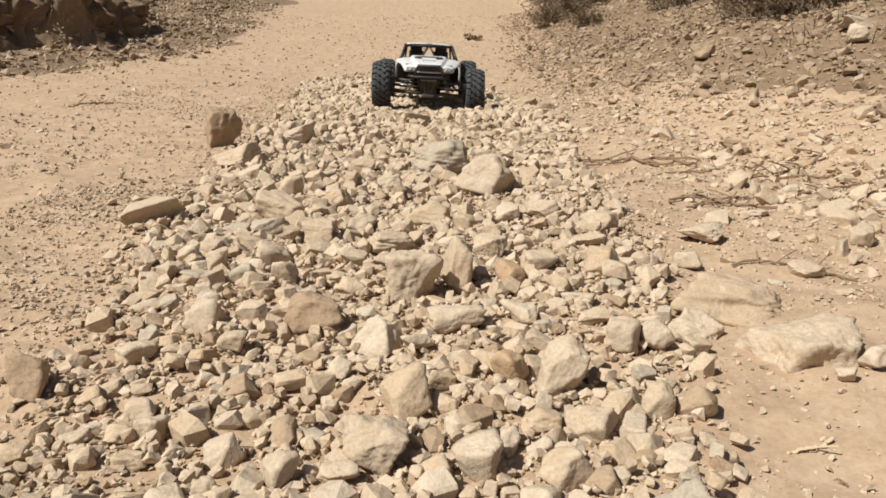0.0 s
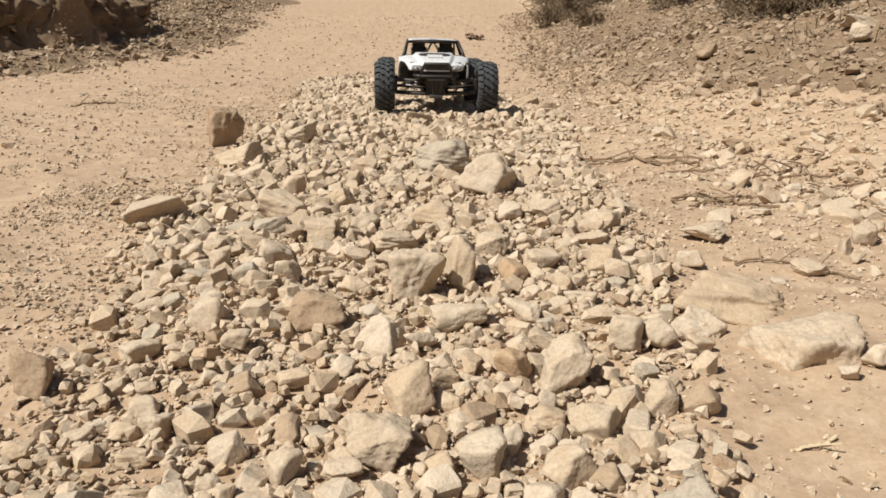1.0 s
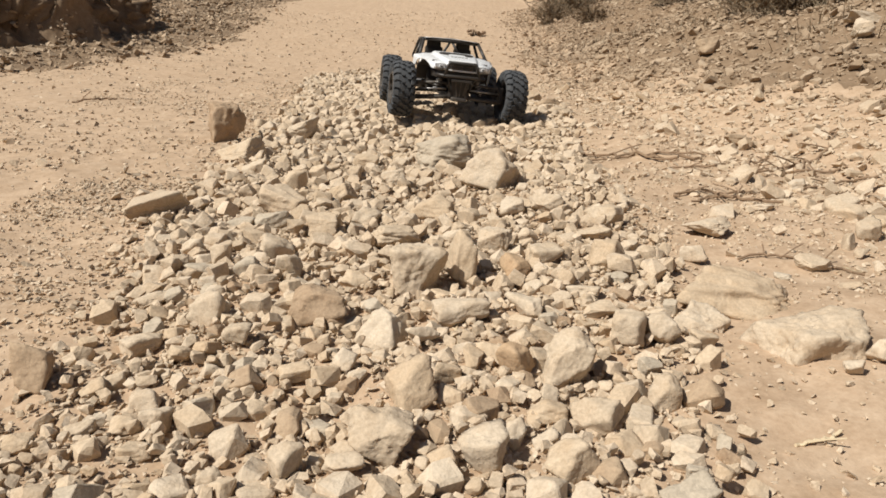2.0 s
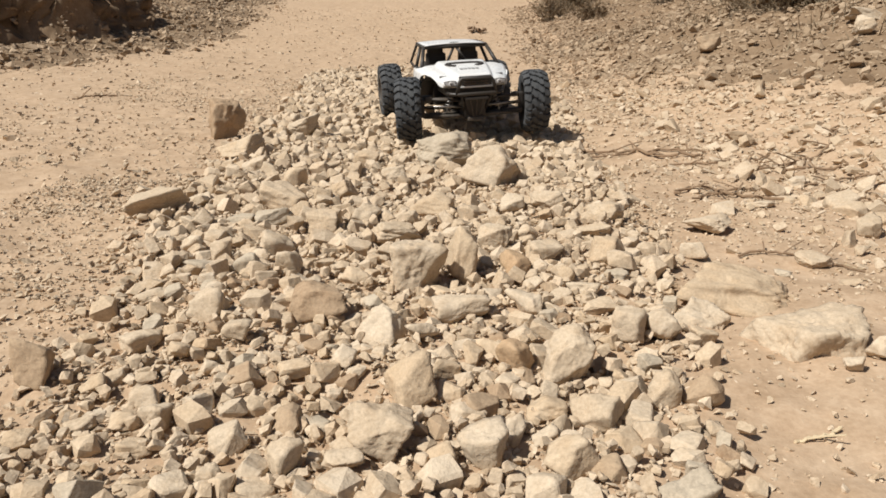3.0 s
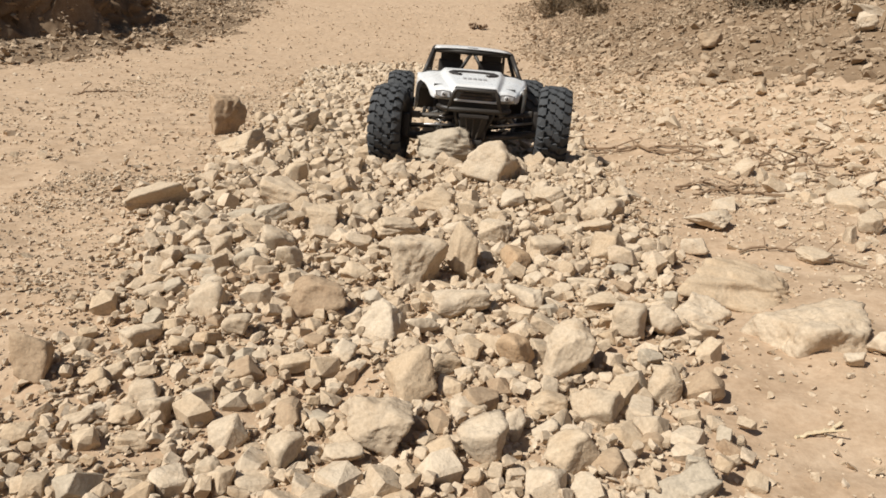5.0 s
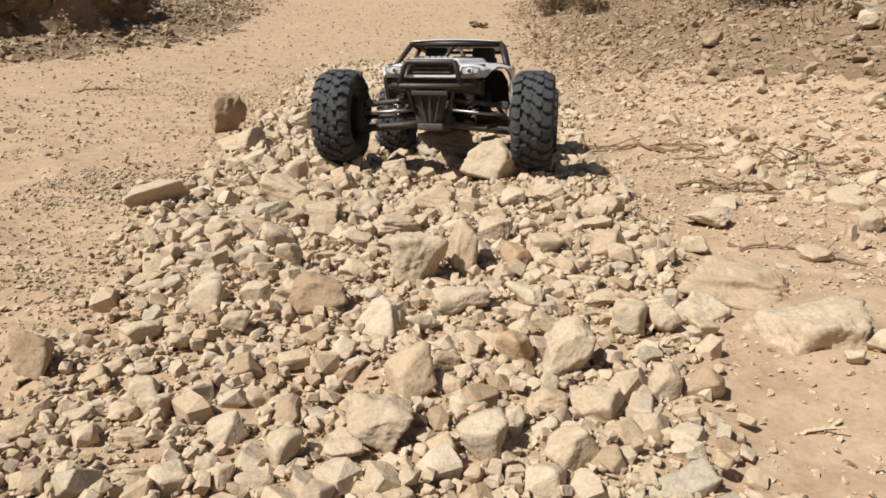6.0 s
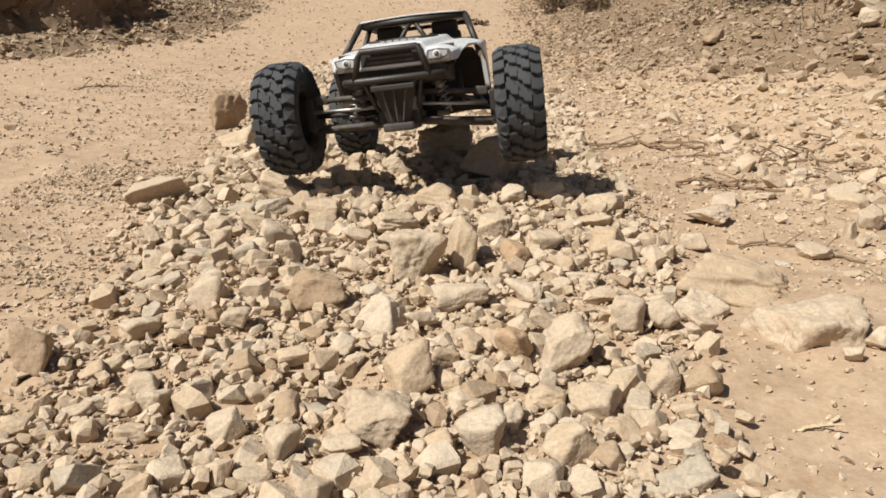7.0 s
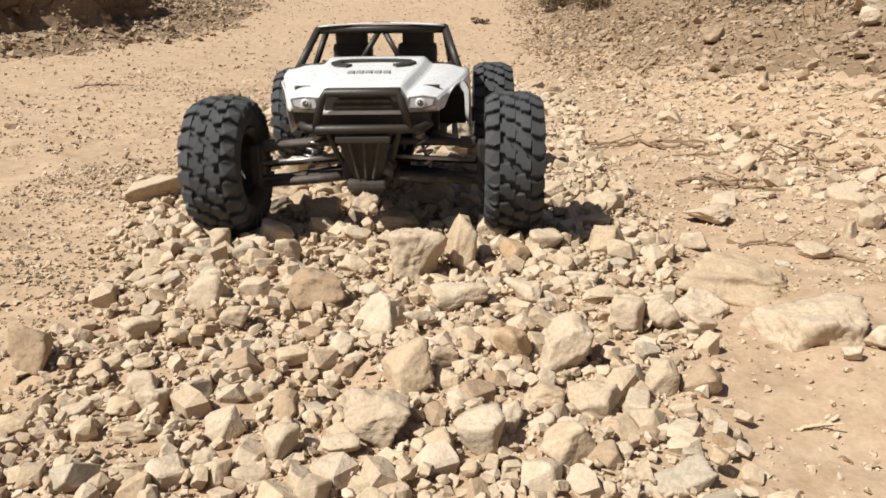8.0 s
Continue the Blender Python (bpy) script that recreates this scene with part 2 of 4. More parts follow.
def stone_shape(rng, level, cuts=6, worn=90, rough=0.02, chips=5):
    """A broken rock of about half size 1: a body cut by random planes, with knocked corners and layered cracks."""
    ways, faces = BALLS[level]

    def cut_by(n, d):
        return ((np.clip(ways @ n.T, 0, None) / d) ** worn).sum(1) ** (-1 / worn)

    n = rng.normal(size=(cuts, 3))
    n = np.concatenate([n, 2.0 * np.eye(3) + rng.normal(size=(3, 3)) * 0.5, -2.0 * np.eye(3) + rng.normal(size=(3, 3)) * 0.5])
    n /= np.linalg.norm(n, axis=1)[:, None]
    d = np.concatenate([rng.uniform(0.68, 1.0, cuts), rng.uniform(0.74, 1.0, 6)])
    v = ways * cut_by(n, d)[:, None]
    more = rng.normal(size=(chips, 3))
    more /= np.linalg.norm(more, axis=1)[:, None]
    reach = (v @ more.T).max(0) * rng.uniform(0.80, 0.95, chips)
    r = cut_by(np.concatenate([n, more]), np.concatenate([d, reach]))
    for k, a in ((2.2, 1.6), (4.5, 1.2), (9.0, 0.6), (18.0, 0.35), (36.0, 0.2)):
        turn = rng.normal(size=(3, 9)) * k
        r = r * (1 + rough * a * np.sin(ways @ turn + rng.uniform(0, 6.3, 9)).sum(1) / 2.6)
    v = ways * r[:, None]
    # layers of the rock: shallow steps across it
    bed = rng.normal(size=3)
    bed /= np.linalg.norm(bed)
    level_of = v @ bed * rng.uniform(4, 7) + 0.5 * np.sin(v @ rng.normal(size=3) * 4)
    return v * (1 - 0.9 * rough * step(0.55, 1.0, np.abs((level_of % 1.0) * 2 - 1)))[:, None], faces


def chip_shape(rng, points, soft):
    """A small sharp-edged fragment of about half size 1."""
    bm = bmesh.new()
    for _ in range(points):
        p = rng.uniform(-1, 1, 3)
        p = np.sign(p) * np.abs(p) ** 0.6
        bm.verts.new(p / max(1.0, np.linalg.norm(p) / 1.12))
    made = bmesh.ops.convex_hull(bm, input=bm.verts)
    inside = [g for g in set(made["geom_interior"] + made["geom_unused"]) if isinstance(g, bmesh.types.BMVert)]
    bmesh.ops.delete(bm, geom=inside, context="VERTS")
    bmesh.ops.dissolve_limit(bm, angle_limit=radians(14), verts=bm.verts, edges=bm.edges)
    if soft:
        bmesh.ops.bevel(bm, geom=list(bm.edges), offset=soft, segments=1, affect="EDGES", profile=0.5, clamp_overlap=True)
    bmesh.ops.triangulate(bm, faces=bm.faces)
    bm.verts.index_update()
    v = np.array([p.co[:] for p in bm.verts])
    f = np.array([[p.index for p in q.verts] for q in bm.faces])
    bm.free()
    return v - (v.min(0) + v.max(0)) / 2, f


def turned(rz, rx=0.0, ry=0.0):
    return np.array(Euler((rx, ry, rz)).to_matrix())


TAKEN = []  # x, y, radius of every stone placed by hand
TONES = {
    "pale": "pale dusty limestone rock lying in the rubble",
    "tan": "dusty tan limestone rock half sunk in rubble",
    "brown": "brown weathered rock with a dark flank",
    "grey": "greyish flat stone lying in the gravel",
    "rust": "rust-stained orange rock in the rubble",
}


def rock(x, y, w, d, h, tone, seed, turn=None, lean=None, label="", sink=0.14, rough=0.028, cuts=None):
    """One large rock, resting a little sunk in the ground."""
    rng = np.random.default_rng(1000 + seed)
    v, f = stone_shape(rng, 5 if w > 0.036 else 4, rng.integers(4, 7) if cuts is None else cuts, 90, rough, 5 if cuts is None else 2)
    a = rng.uniform(-0.5, 0.5) if turn is None else radians(turn)
    b = rng.uniform(-0.25, 0.25) if lean is None else radians(lean)
    v = v * (w, d, h * 1.1) @ turned(a, rng.uniform(-0.2, 0.1), b).T
    low, top = v.min(0), v.max(0)
    v = (v - (low + top) / 2) * (np.array([w, d, h * 1.12]) / (top - low))
    v = v + (0, 0, -v[:, 2].min() - sink * h)
    ob = new("rock", mesh_of("rock", v, f, STONES[tone], True))
    ob.location = (x, y, float(height(x, y)))
    tagged(ob, label or TONES[tone], "rock", "large rocks in the rubble")
    TAKEN.append((x, y, (w + d) / 4))


rock(-0.474, 1.531, 0.086, 0.075, 0.088, "brown", 1, turn=30, lean=-10, rough=0.045, cuts=4)
rock(-0.369, 1.271, 0.089, 0.071, 0.043, "tan", 2)
rock(-0.312, 1.141, 0.044, 0.035, 0.035, "pale", 3)
rock(-0.279, 1.098, 0.030, 0.024, 0.024, "pale", 4)
rock(-0.308, 1.542, 0.070, 0.056, 0.050, "pale", 5)
rock(-0.266, 1.276, 0.037, 0.029, 0.032, "pale", 6)
rock(-0.372, 0.871, 0.086, 0.069, 0.033, "pale", 7)
rock(-0.326, 0.920, 0.039, 0.031, 0.020, "pale", 8)
rock(-0.210, 0.899, 0.068, 0.055, 0.039, "pale", 9)
rock(-0.203, 0.809, 0.045, 0.036, 0.023, "grey", 10)
rock(-0.246, 0.822, 0.036, 0.029, 0.013, "grey", 11)
rock(-0.303, 0.813, 0.031, 0.025, 0.013, "pale", 12)
rock(-0.217, 1.009, 0.036, 0.028, 0.033, "tan", 13)
rock(0.070, 1.013, 0.095, 0.080, 0.066, "pale", 14, turn=-14, lean=4, rough=0.036, cuts=6)
rock(0.005, 1.200, 0.105, 0.085, 0.070, "grey", 15, turn=10, lean=-4, rough=0.045, cuts=5)
rock(-0.014, 0.849, 0.059, 0.047, 0.030, "tan", 16)
rock(0.193, 0.809, 0.050, 0.040, 0.023, "pale", 17)
rock(0.165, 0.738, 0.038, 0.031, 0.014, "tan", 18)
rock(0.613, 1.454, 0.063, 0.051, 0.028, "brown", 19)
rock(0.306, 0.777, 0.057, 0.045, 0.020, "pale", 20)
rock(0.486, 0.767, 0.030, 0.024, 0.027, "pale", 21)
rock(0.967, 2.633, 0.097, 0.078, 0.063, "brown", 22)
rock(-0.269, 0.410, 0.029, 0.023, 0.032, "brown", 23)
rock(-0.186, 0.385, 0.023, 0.018, 0.017, "pale", 24)
rock(-0.166, 0.356, 0.018, 0.014, 0.016, "pale", 25)
rock(-0.213, 0.356, 0.020, 0.016, 0.009, "pale", 26)
rock(-0.186, 0.358, 0.023, 0.019, 0.009, "tan", 27)
rock(-0.097, 0.513, 0.047, 0.038, 0.028, "brown", 28)
rock(-0.044, 0.471, 0.045, 0.036, 0.025, "pale", 29)
rock(-0.141, 0.596, 0.029, 0.023, 0.022, "pale", 30)
rock(-0.021, 0.586, 0.052, 0.050, 0.044, "pale", 31, turn=-16, lean=8, rough=0.026)
rock(0.015, 0.602, 0.032, 0.044, 0.055, "tan", 331, turn=8, rough=0.026)
rock(-0.051, 0.717, 0.062, 0.049, 0.025, "pale", 32)
rock(0.013, 0.505, 0.047, 0.037, 0.020, "pale", 33)
rock(-0.021, 0.384, 0.035, 0.028, 0.030, "tan", 34)
rock(-0.035, 0.334, 0.040, 0.032, 0.027, "pale", 35)
rock(0.048, 0.421, 0.027, 0.021, 0.025, "rust", 36)
rock(0.082, 0.420, 0.038, 0.030, 0.034, "pale", 37)
rock(0.138, 0.476, 0.027, 0.022, 0.026, "pale", 38)
rock(0.165, 0.482, 0.030, 0.024, 0.026, "pale", 39)
rock(0.092, 0.363, 0.033, 0.027, 0.018, "pale", 40)
rock(0.138, 0.390, 0.022, 0.018, 0.021, "pale", 41)
rock(0.304, 0.437, 0.020, 0.016, 0.018, "pale", 42)
rock(0.275, 0.422, 0.015, 0.012, 0.010, "pale", 43)
rock(0.195, 0.477, 0.021, 0.017, 0.013, "tan", 44)
rock(-0.084, 0.500, 0.018, 0.014, 0.012, "brown", 45)
rock(-0.150, 0.465, 0.024, 0.019, 0.017, "pale", 46)
rock(-0.184, 0.506, 0.033, 0.026, 0.028, "pale", 47)
rock(-0.229, 0.629, 0.033, 0.026, 0.013, "grey", 48)
rock(-0.246, 0.552, 0.037, 0.029, 0.013, "pale", 49)
rock(-0.258, 0.689, 0.032, 0.026, 0.021, "pale", 50)
rock(-0.174, 0.589, 0.026, 0.021, 0.019, "grey", 51)
rock(-0.167, 0.671, 0.035, 0.028, 0.030, "pale", 52)
rock(0.066, 0.603, 0.029, 0.023, 0.021, "rust", 53)
rock(0.120, 0.556, 0.031, 0.025, 0.011, "pale", 54)
rock(0.159, 0.640, 0.038, 0.031, 0.031, "tan", 55)
rock(0.099, 0.635, 0.033, 0.026, 0.020, "pale", 56)
rock(0.053, 0.688, 0.037, 0.029, 0.027, "pale", 57)
rock(0.156, 0.596, 0.030, 0.024, 0.011, "grey", 58)
rock(0.038, 0.345, 0.018, 0.014, 0.016, "pale", 59)
rock(0.021, 0.323, 0.028, 0.022, 0.023, "pale", 60)
rock(0.062, 0.371, 0.026, 0.021, 0.013, "tan", 61)
rock(0.057, 0.342, 0.015, 0.012, 0.011, "pale", 62)
rock(0.067, 0.311, 0.032, 0.025, 0.018, "tan", 63)
rock(-0.082, 0.307, 0.021, 0.017, 0.020, "pale", 64)
rock(-0.068, 0.318, 0.011, 0.009, 0.009, "pale", 65)
rock(-0.052, 0.314, 0.024, 0.020, 0.010, "pale", 66)
rock(-0.120, 0.304, 0.015, 0.012, 0.011, "pale", 67)
rock(-0.168, 0.331, 0.020, 0.016, 0.008, "tan", 68)
rock(-0.226, 0.469, 0.035, 0.028, 0.017, "pale", 69)
rock(0.131, 0.311, 0.010, 0.008, 0.010, "grey", 70)
rock(-0.015, 0.465, 0.026, 0.020, 0.014, "pale", 71)
rock(-0.077, 0.578, 0.027, 0.022, 0.016, "tan", 72)
rock(0.064, 0.517, 0.030, 0.024, 0.017, "pale", 73)
rock(0.002, 0.413, 0.021, 0.017, 0.015, "tan", 74)
rock(0.259, 0.688, 0.027, 0.021, 0.017, "pale", 75)
rock(0.370, 0.659, 0.038, 0.031, 0.013, "pale", 76)
rock(-0.066, 0.420, 0.017, 0.014, 0.014, "pale", 77)
rock(-0.098, 0.415, 0.025, 0.020, 0.012, "tan", 78)
rock(-0.188, 0.447, 0.022, 0.018, 0.016, "tan", 79)
rock(-0.226, 0.403, 0.020, 0.016, 0.012, "tan", 80)
rock(-0.072, 1.017, 0.039, 0.031, 0.031, "pale", 81)
rock(-0.133, 0.914, 0.041, 0.033, 0.030, "tan", 82)
rock(-0.136, 0.755, 0.038, 0.030, 0.024, "pale", 83)
rock(-0.091, 0.801, 0.035, 0.028, 0.024, "pale", 84)
rock(0.130, 0.853, 0.040, 0.032, 0.027, "pale", 85)
rock(0.087, 0.851, 0.033, 0.026, 0.023, "pale", 86)
rock(0.014, 0.720, 0.030, 0.024, 0.021, "pale", 87)
rock(-0.056, 1.909, 0.089, 0.072, 0.037, "pale", 88)
rock(0.289, 2.383, 0.092, 0.074, 0.045, "tan", 89)
rock(0.319, 2.192, 0.066, 0.053, 0.038, "brown", 90)
rock(0.098, 1.451, 0.044, 0.035, 0.034, "pale", 91)
rock(-0.020, 1.517, 0.051, 0.041, 0.028, "pale", 92)
rock(-0.139, 1.256, 0.048, 0.039, 0.033, "tan", 93)
rock(-0.082, 1.314, 0.044, 0.035, 0.030, "pale", 94)
rock(-0.195, 1.101, 0.039, 0.031, 0.029, "tan", 95)
rock(0.548, 1.053, 0.035, 0.028, 0.015, "pale", 96)
rock(0.422, 0.902, 0.035, 0.027, 0.012, "pale", 97)
rock(0.445, 0.703, 0.018, 0.014, 0.010, "pale", 98)
rock(0.327, 0.632, 0.017, 0.014, 0.006, "grey", 99)
rock(0.375, 0.602, 0.020, 0.016, 0.007, "tan", 100)
# two broad slabs of bedrock, worn flush with the soil
rock(0.256, 0.570, 0.122, 0.092, 0.050, "tan", 311, turn=-28, lean=6, label="broad pale bedrock slab worn flush with soil", sink=0.58, rough=0.05)
rock(0.268, 0.470, 0.085, 0.060, 0.046, "pale", 312, turn=12, lean=-4, label="pale lumpy bedrock slab sunk in the soil", sink=0.48, rough=0.055)
rock(0.205, 0.520, 0.050, 0.036, 0.030, "pale", 313, turn=-30, label="pale stone at the edge of a bedrock slab", sink=0.50, rough=0.05)
rock(0.118, 0.296, 0.040, 0.026, 0.022, "grey", 303, label="grey stone sunk in the soil", sink=0.6)
# rocks on the bank
rock(1.235, 2.14, 0.06, 0.055, 0.055, "pale", 304, label="pale block on the stony bank")
rock(1.30, 2.25, 0.14, 0.08, 0.04, "pale", 305, lean=10, label="long pale slab on the stony bank")
rock(1.40, 2.20, 0.07, 0.06, 0.06, "brown", 306, label="brown block on the stony bank")



def scatter(rng, count, area, size, wanted, gap=0.75, clear=0.95):
    """Places for stones, largest first, that keep clear of one another: x, y, half size."""
    x0, y0, x1, y1 = area
    cell, grid, out = 2.0 * size[1], {}, []
    big = np.array(TAKEN)
    sizes = np.sort(size[0] * (size[1] / size[0]) ** (rng.random(count) ** size[2]))[::-1]
    for r in sizes:
        for _ in range(4):
            x, y = rng.uniform(x0, x1), rng.uniform(y0, y1)
            if rng.random() > float(wanted(x, y)):
                continue
            i, j = int(x // cell), int(y // cell)
            near = (q for a in (i - 1, i, i + 1) for b in (j - 1, j, j + 1) for q in grid.get((a, b), ()))
            if all((x - a) ** 2 + (y - b) ** 2 > (gap * (r + s)) ** 2 for a, b, s in near) and ((big[:, 0] - x) ** 2 + (big[:, 1] - y) ** 2 > (clear * big[:, 2] + 0.5 * r) ** 2).all():
                grid.setdefault((i, j), []).append((x, y, r))
                out.append((x, y, r))
                break
    return out


POOLS = {n: [chip_shape(np.random.default_rng(70 * n + k), (11, 16, 20)[n - 1], (0, 0, 0.13)[n - 1]) for k in range(32)] for n in (1, 2, 3)}


def loose(rng, count, area, size, wanted):
    """Chance places for small stones, free to overlap: x, y, half size."""
    x, y = rng.uniform(area[0], area[2], count), rng.uniform(area[1], area[3], count)
    r = size[0] * (size[1] / size[0]) ** (rng.random(count) ** size[2])
    return np.stack([x, y, r], -1)[rng.random(count) < wanted(x, y)]


def stones_mesh(name, places, level, rng, mat, sunk=0.3, flat=0.7, heap=0.0):
    places = np.asarray(places)
    n = len(places)
    z = height(places[:, 0], places[:, 1])
    kind = rng.integers(len(POOLS[level]), size=n)
    scale = places[:, 2:] * np.stack([rng.uniform(0.85, 1.4, n), rng.uniform(0.65, 1.05, n), rng.uniform(flat - 0.22, flat + 0.22, n)], -1)
    a, b, c = rng.uniform(0, 6.3, n), rng.uniform(-0.6, 0.6, n), rng.uniform(-0.6, 0.6, n)
    ca, sa, cb, sb, cc, sc = np.cos(a), np.sin(a), np.cos(b), np.sin(b), np.cos(c), np.sin(c)
    spin = np.stack([np.stack([ca * cc - sa * sb * sc, -sa * cb, ca * sc + sa * sb * cc], -1),
                     np.stack([sa * cc + ca * sb * sc, ca * cb, sa * sc - ca * sb * cc], -1),
                     np.stack([-cb * sc, sb, cb * cc], -1)], 1)
    drop = sunk * places[:, 2] * rng.uniform(0.3, 1.3, n) - heap * rng.random(n) ** 2
    verts, faces, base = [], [], 0
    for k, (v, f) in enumerate(POOLS[level]):
        own = np.flatnonzero(kind == k)
        if not len(own):
            continue
        w = np.einsum("nij,nvj->nvi", spin[own], v[None] * scale[own][:, None])
        w[:, :, 2] += (z[own] - drop[own] - w[:, :, 2].min(1))[:, None]
        w[:, :, :2] += places[own][:, None, :2]
        verts.append(w.reshape(-1, 3))
        faces.append((f[None] + base + len(v) * np.arange(len(own))[:, None, None]).reshape(-1, 3))
        base += len(v) * len(own)
    return mesh_of(name, np.concatenate(verts), np.concatenate(faces), mat)


def stone_things(places, rng, group="stones of the rubble", where="in the rubble", rise=0.34):
    """The nearest stones of the rubble, each a thing of its own on a shared shape."""
    shapes = {}
    for x, y, r in places:
        tone = ("pale", "pale", "pale", "pale", "tan", "tan", "tan", "grey", "brown")[rng.integers(9)]
        k = int(rng.integers(32))
        size = min((0.0065, 0.008, 0.010, 0.0125, 0.016, 0.021), key=lambda q: abs(q - r))
        if (k, tone, size) not in shapes:
            v, f = POOLS[3][k]
            shapes[k, tone, size] = mesh_of("stone", v * (1.15 * size, 0.9 * size, 0.75 * size), f, STONES[tone], False)
        ob = new("stone", shapes[k, tone, size])
        s = [r / size * rng.uniform(0.85, 1.15) for _ in range(3)]
        ob.matrix_basis = Matrix.LocRotScale((x, y, float(height(x, y)) + rise * r), Euler((rng.uniform(-0.5, 0.5), rng.uniform(-0.5, 0.5), rng.uniform(0, 6.3))), s)
        tagged(ob, {"pale": "small pale broken limestone ", "tan": "small tan dusty stone ",
                    "grey": "small greyish broken stone ", "brown": "small brown broken stone "}[tone] + where, "stone", group)


def rubble():
    rng = np.random.default_rng(11)
    pile = lambda x, y: in_pile(x, y) * (1 - 0.5 * step(-0.12, -0.24, x) * step(0.62, 0.42, y))
    medium = scatter(rng, 16000, (-0.75, 0.16, 0.42, 3.9), (0.0036, 0.0132, 1.8), pile, 0.56)
    medium = [(x, y, r * (1 + 0.4 * float(step(0.8, 1.9, y)))) for x, y, r in medium if y < 1.0 or rng.random() < 0.9]
    medium.sort(key=lambda q: (q[2] < 0.0066, q[1]))
    stone_things(medium[:280], rng)
    rest = np.array(medium[280:])
    for name, places, level in (("rubble", rest[rest[:, 1] < 0.8], 3), ("middle_rubble", rest[(rest[:, 1] >= 0.8) & (rest[:, 1] < 1.6)], 3), ("far_rubble", rest[rest[:, 1] >= 1.6], 3)):
        tagged(new(name, stones_mesh(name, places, level, rng, RUBBLE, 0.55, 0.8, 0.007)), "loose broken limestone rubble along the track", "rubble", kind="stuff")
    # chips between the stones, and gravel that thins out over the soil round them
    filling = np.concatenate([loose(rng, 15000, (-0.45, 0.16, 0.30, 1.5), (0.0014, 0.0062, 1.3), in_pile), loose(rng, 11000, (-0.72, 1.5, 0.42, 3.6), (0.003, 0.011, 1.3), in_pile)])
    tagged(new("chips", stones_mesh("chips", filling, 2, rng, RUBBLE, 0.5, 0.7, 0.005)), "small limestone chips between the stones", "chips", kind="stuff")
    patchy = lambda x, y: 0.35 + 0.65 * step(-0.5, 0.5, fractal(x, y, 5.0, 3, 19))
    skirt = lambda x, y: patchy(x, y) * np.maximum(0.30 + 0.25 * step(0.25, 0.45, x) * step(0.5, 0.8, y), 0.95 * step(-0.36, -0.06, x - pile_left(y)) * step(-0.11, 0.01, pile_right(y) - x))
    fine = np.concatenate([loose(rng, 95000, (-0.60, 0.14, 0.60, 1.1), (0.0006, 0.0036, 1.5), skirt), loose(rng, 60000, (-1.3, 1.1, 0.9, 3.2), (0.0012, 0.0058, 1.5), skirt)])
    tagged(new("gravel", stones_mesh("gravel", fine, 1, rng, RUBBLE, 0.35, 0.65)), "fine gravel and chips on dusty soil", "gravel", kind="stuff")
    # stones of the bank
    clumps = lambda x, y: 0.55 + 0.45 * step(-0.4, 0.4, fractal(x, y, 1.9, 3, 5))
    bank = lambda x, y: step(0.28, 0.80, x - 0.05 * np.maximum(y - 3, 0)) * clumps(x, y)
    slope = scatter(rng, 18000, (0.3, 0.6, 3.2, 8.0), (0.006, 0.024, 2.0), bank, 0.55)
    pale = lambda q: q[0] + 0.25 * q[1] < 1.25
    apart = set(sorted((q for q in slope if pale(q) and q[2] > 0.009), key=lambda q: q[1])[:95])
    stone_things(sorted(apart), rng, "stones beside the rubble", "beside the rubble", 0.2)
    for name, places, mat in (("slope_stones", [q for q in slope if pale(q) and q not in apart], RUBBLE), ("bank_stones", [q for q in slope if not pale(q)], BANKSTONE)):
        tagged(new(name, stones_mesh(name, places, 2, rng, mat, 0.45, 0.55)), "loose broken stones on the sloping bank", "stones", kind="stuff")
    small = loose(rng, 90000, (0.3, 0.7, 3.2, 8.0), (0.0028, 0.011, 1.5), bank)
    for name, which, mat in (("slope_chips", small[:, 0] + 0.25 * small[:, 1] < 1.25, RUBBLE), ("bank_chips", small[:, 0] + 0.25 * small[:, 1] >= 1.25, BANKSTONE)):
        tagged(new(name, stones_mesh(name, small[which], 1, rng, mat, 0.4, 0.55)), "small stones and grit on the sloping bank", "stones", kind="stuff")
    # gravel at the foot of the cut bank, stones stuck in its face
    foot = loose(rng, 34000, (-4.0, 2.6, -1.2, 9.0), (0.005, 0.032, 2.6), lambda x, y: step(0.35, -0.40, x - gravel_edge(y)) * (0.5 + 0.5 * step(-0.25, 0.05, x - bank_foot(y))) * clumps(x, y))
    tagged(new("bank_rubble", stones_mesh("bank_rubble", foot, 1, rng, BANKSTONE, 0.5, 0.6)), "gravel and stones along the cut bank", "stones", kind="stuff")
    specks = loose(rng, 24000, (-2.6, 0.5, 1.2, 8.0), (0.0018, 0.012, 2.3), lambda x, y: patchy(x, y) * 0.8)
    tagged(new("track_gravel", stones_mesh("track_gravel", specks, 1, rng, RUBBLE, 0.4, 0.6)), "scattered small stones on the dirt track", "gravel", kind="stuff")


rubble()

# ---- the toy rock crawler ----
# Its own space: the nose points to -y, z is up, the origin lies on the ground between the axles.
TRACK, BASE, WHEEL = 0.145, 0.178, 0.070


def part(name, bm, mat, parent, label="", at=None, smooth=False):
    me = bpy.data.meshes.new(name)
    bmesh.ops.recalc_face_normals(bm, faces=bm.faces)
    bm.to_mesh(me)
    bm.free()
    if smooth:
        me.polygons.foreach_set("use_smooth", [True] * len(me.polygons))
    me.materials.append(mat)
    ob = new(name, me)
    ob.parent = parent
    if at is not None:
        ob.matrix_basis = at if isinstance(at, Matrix) else Matrix.Translation(at)
    return tagged(ob, label)


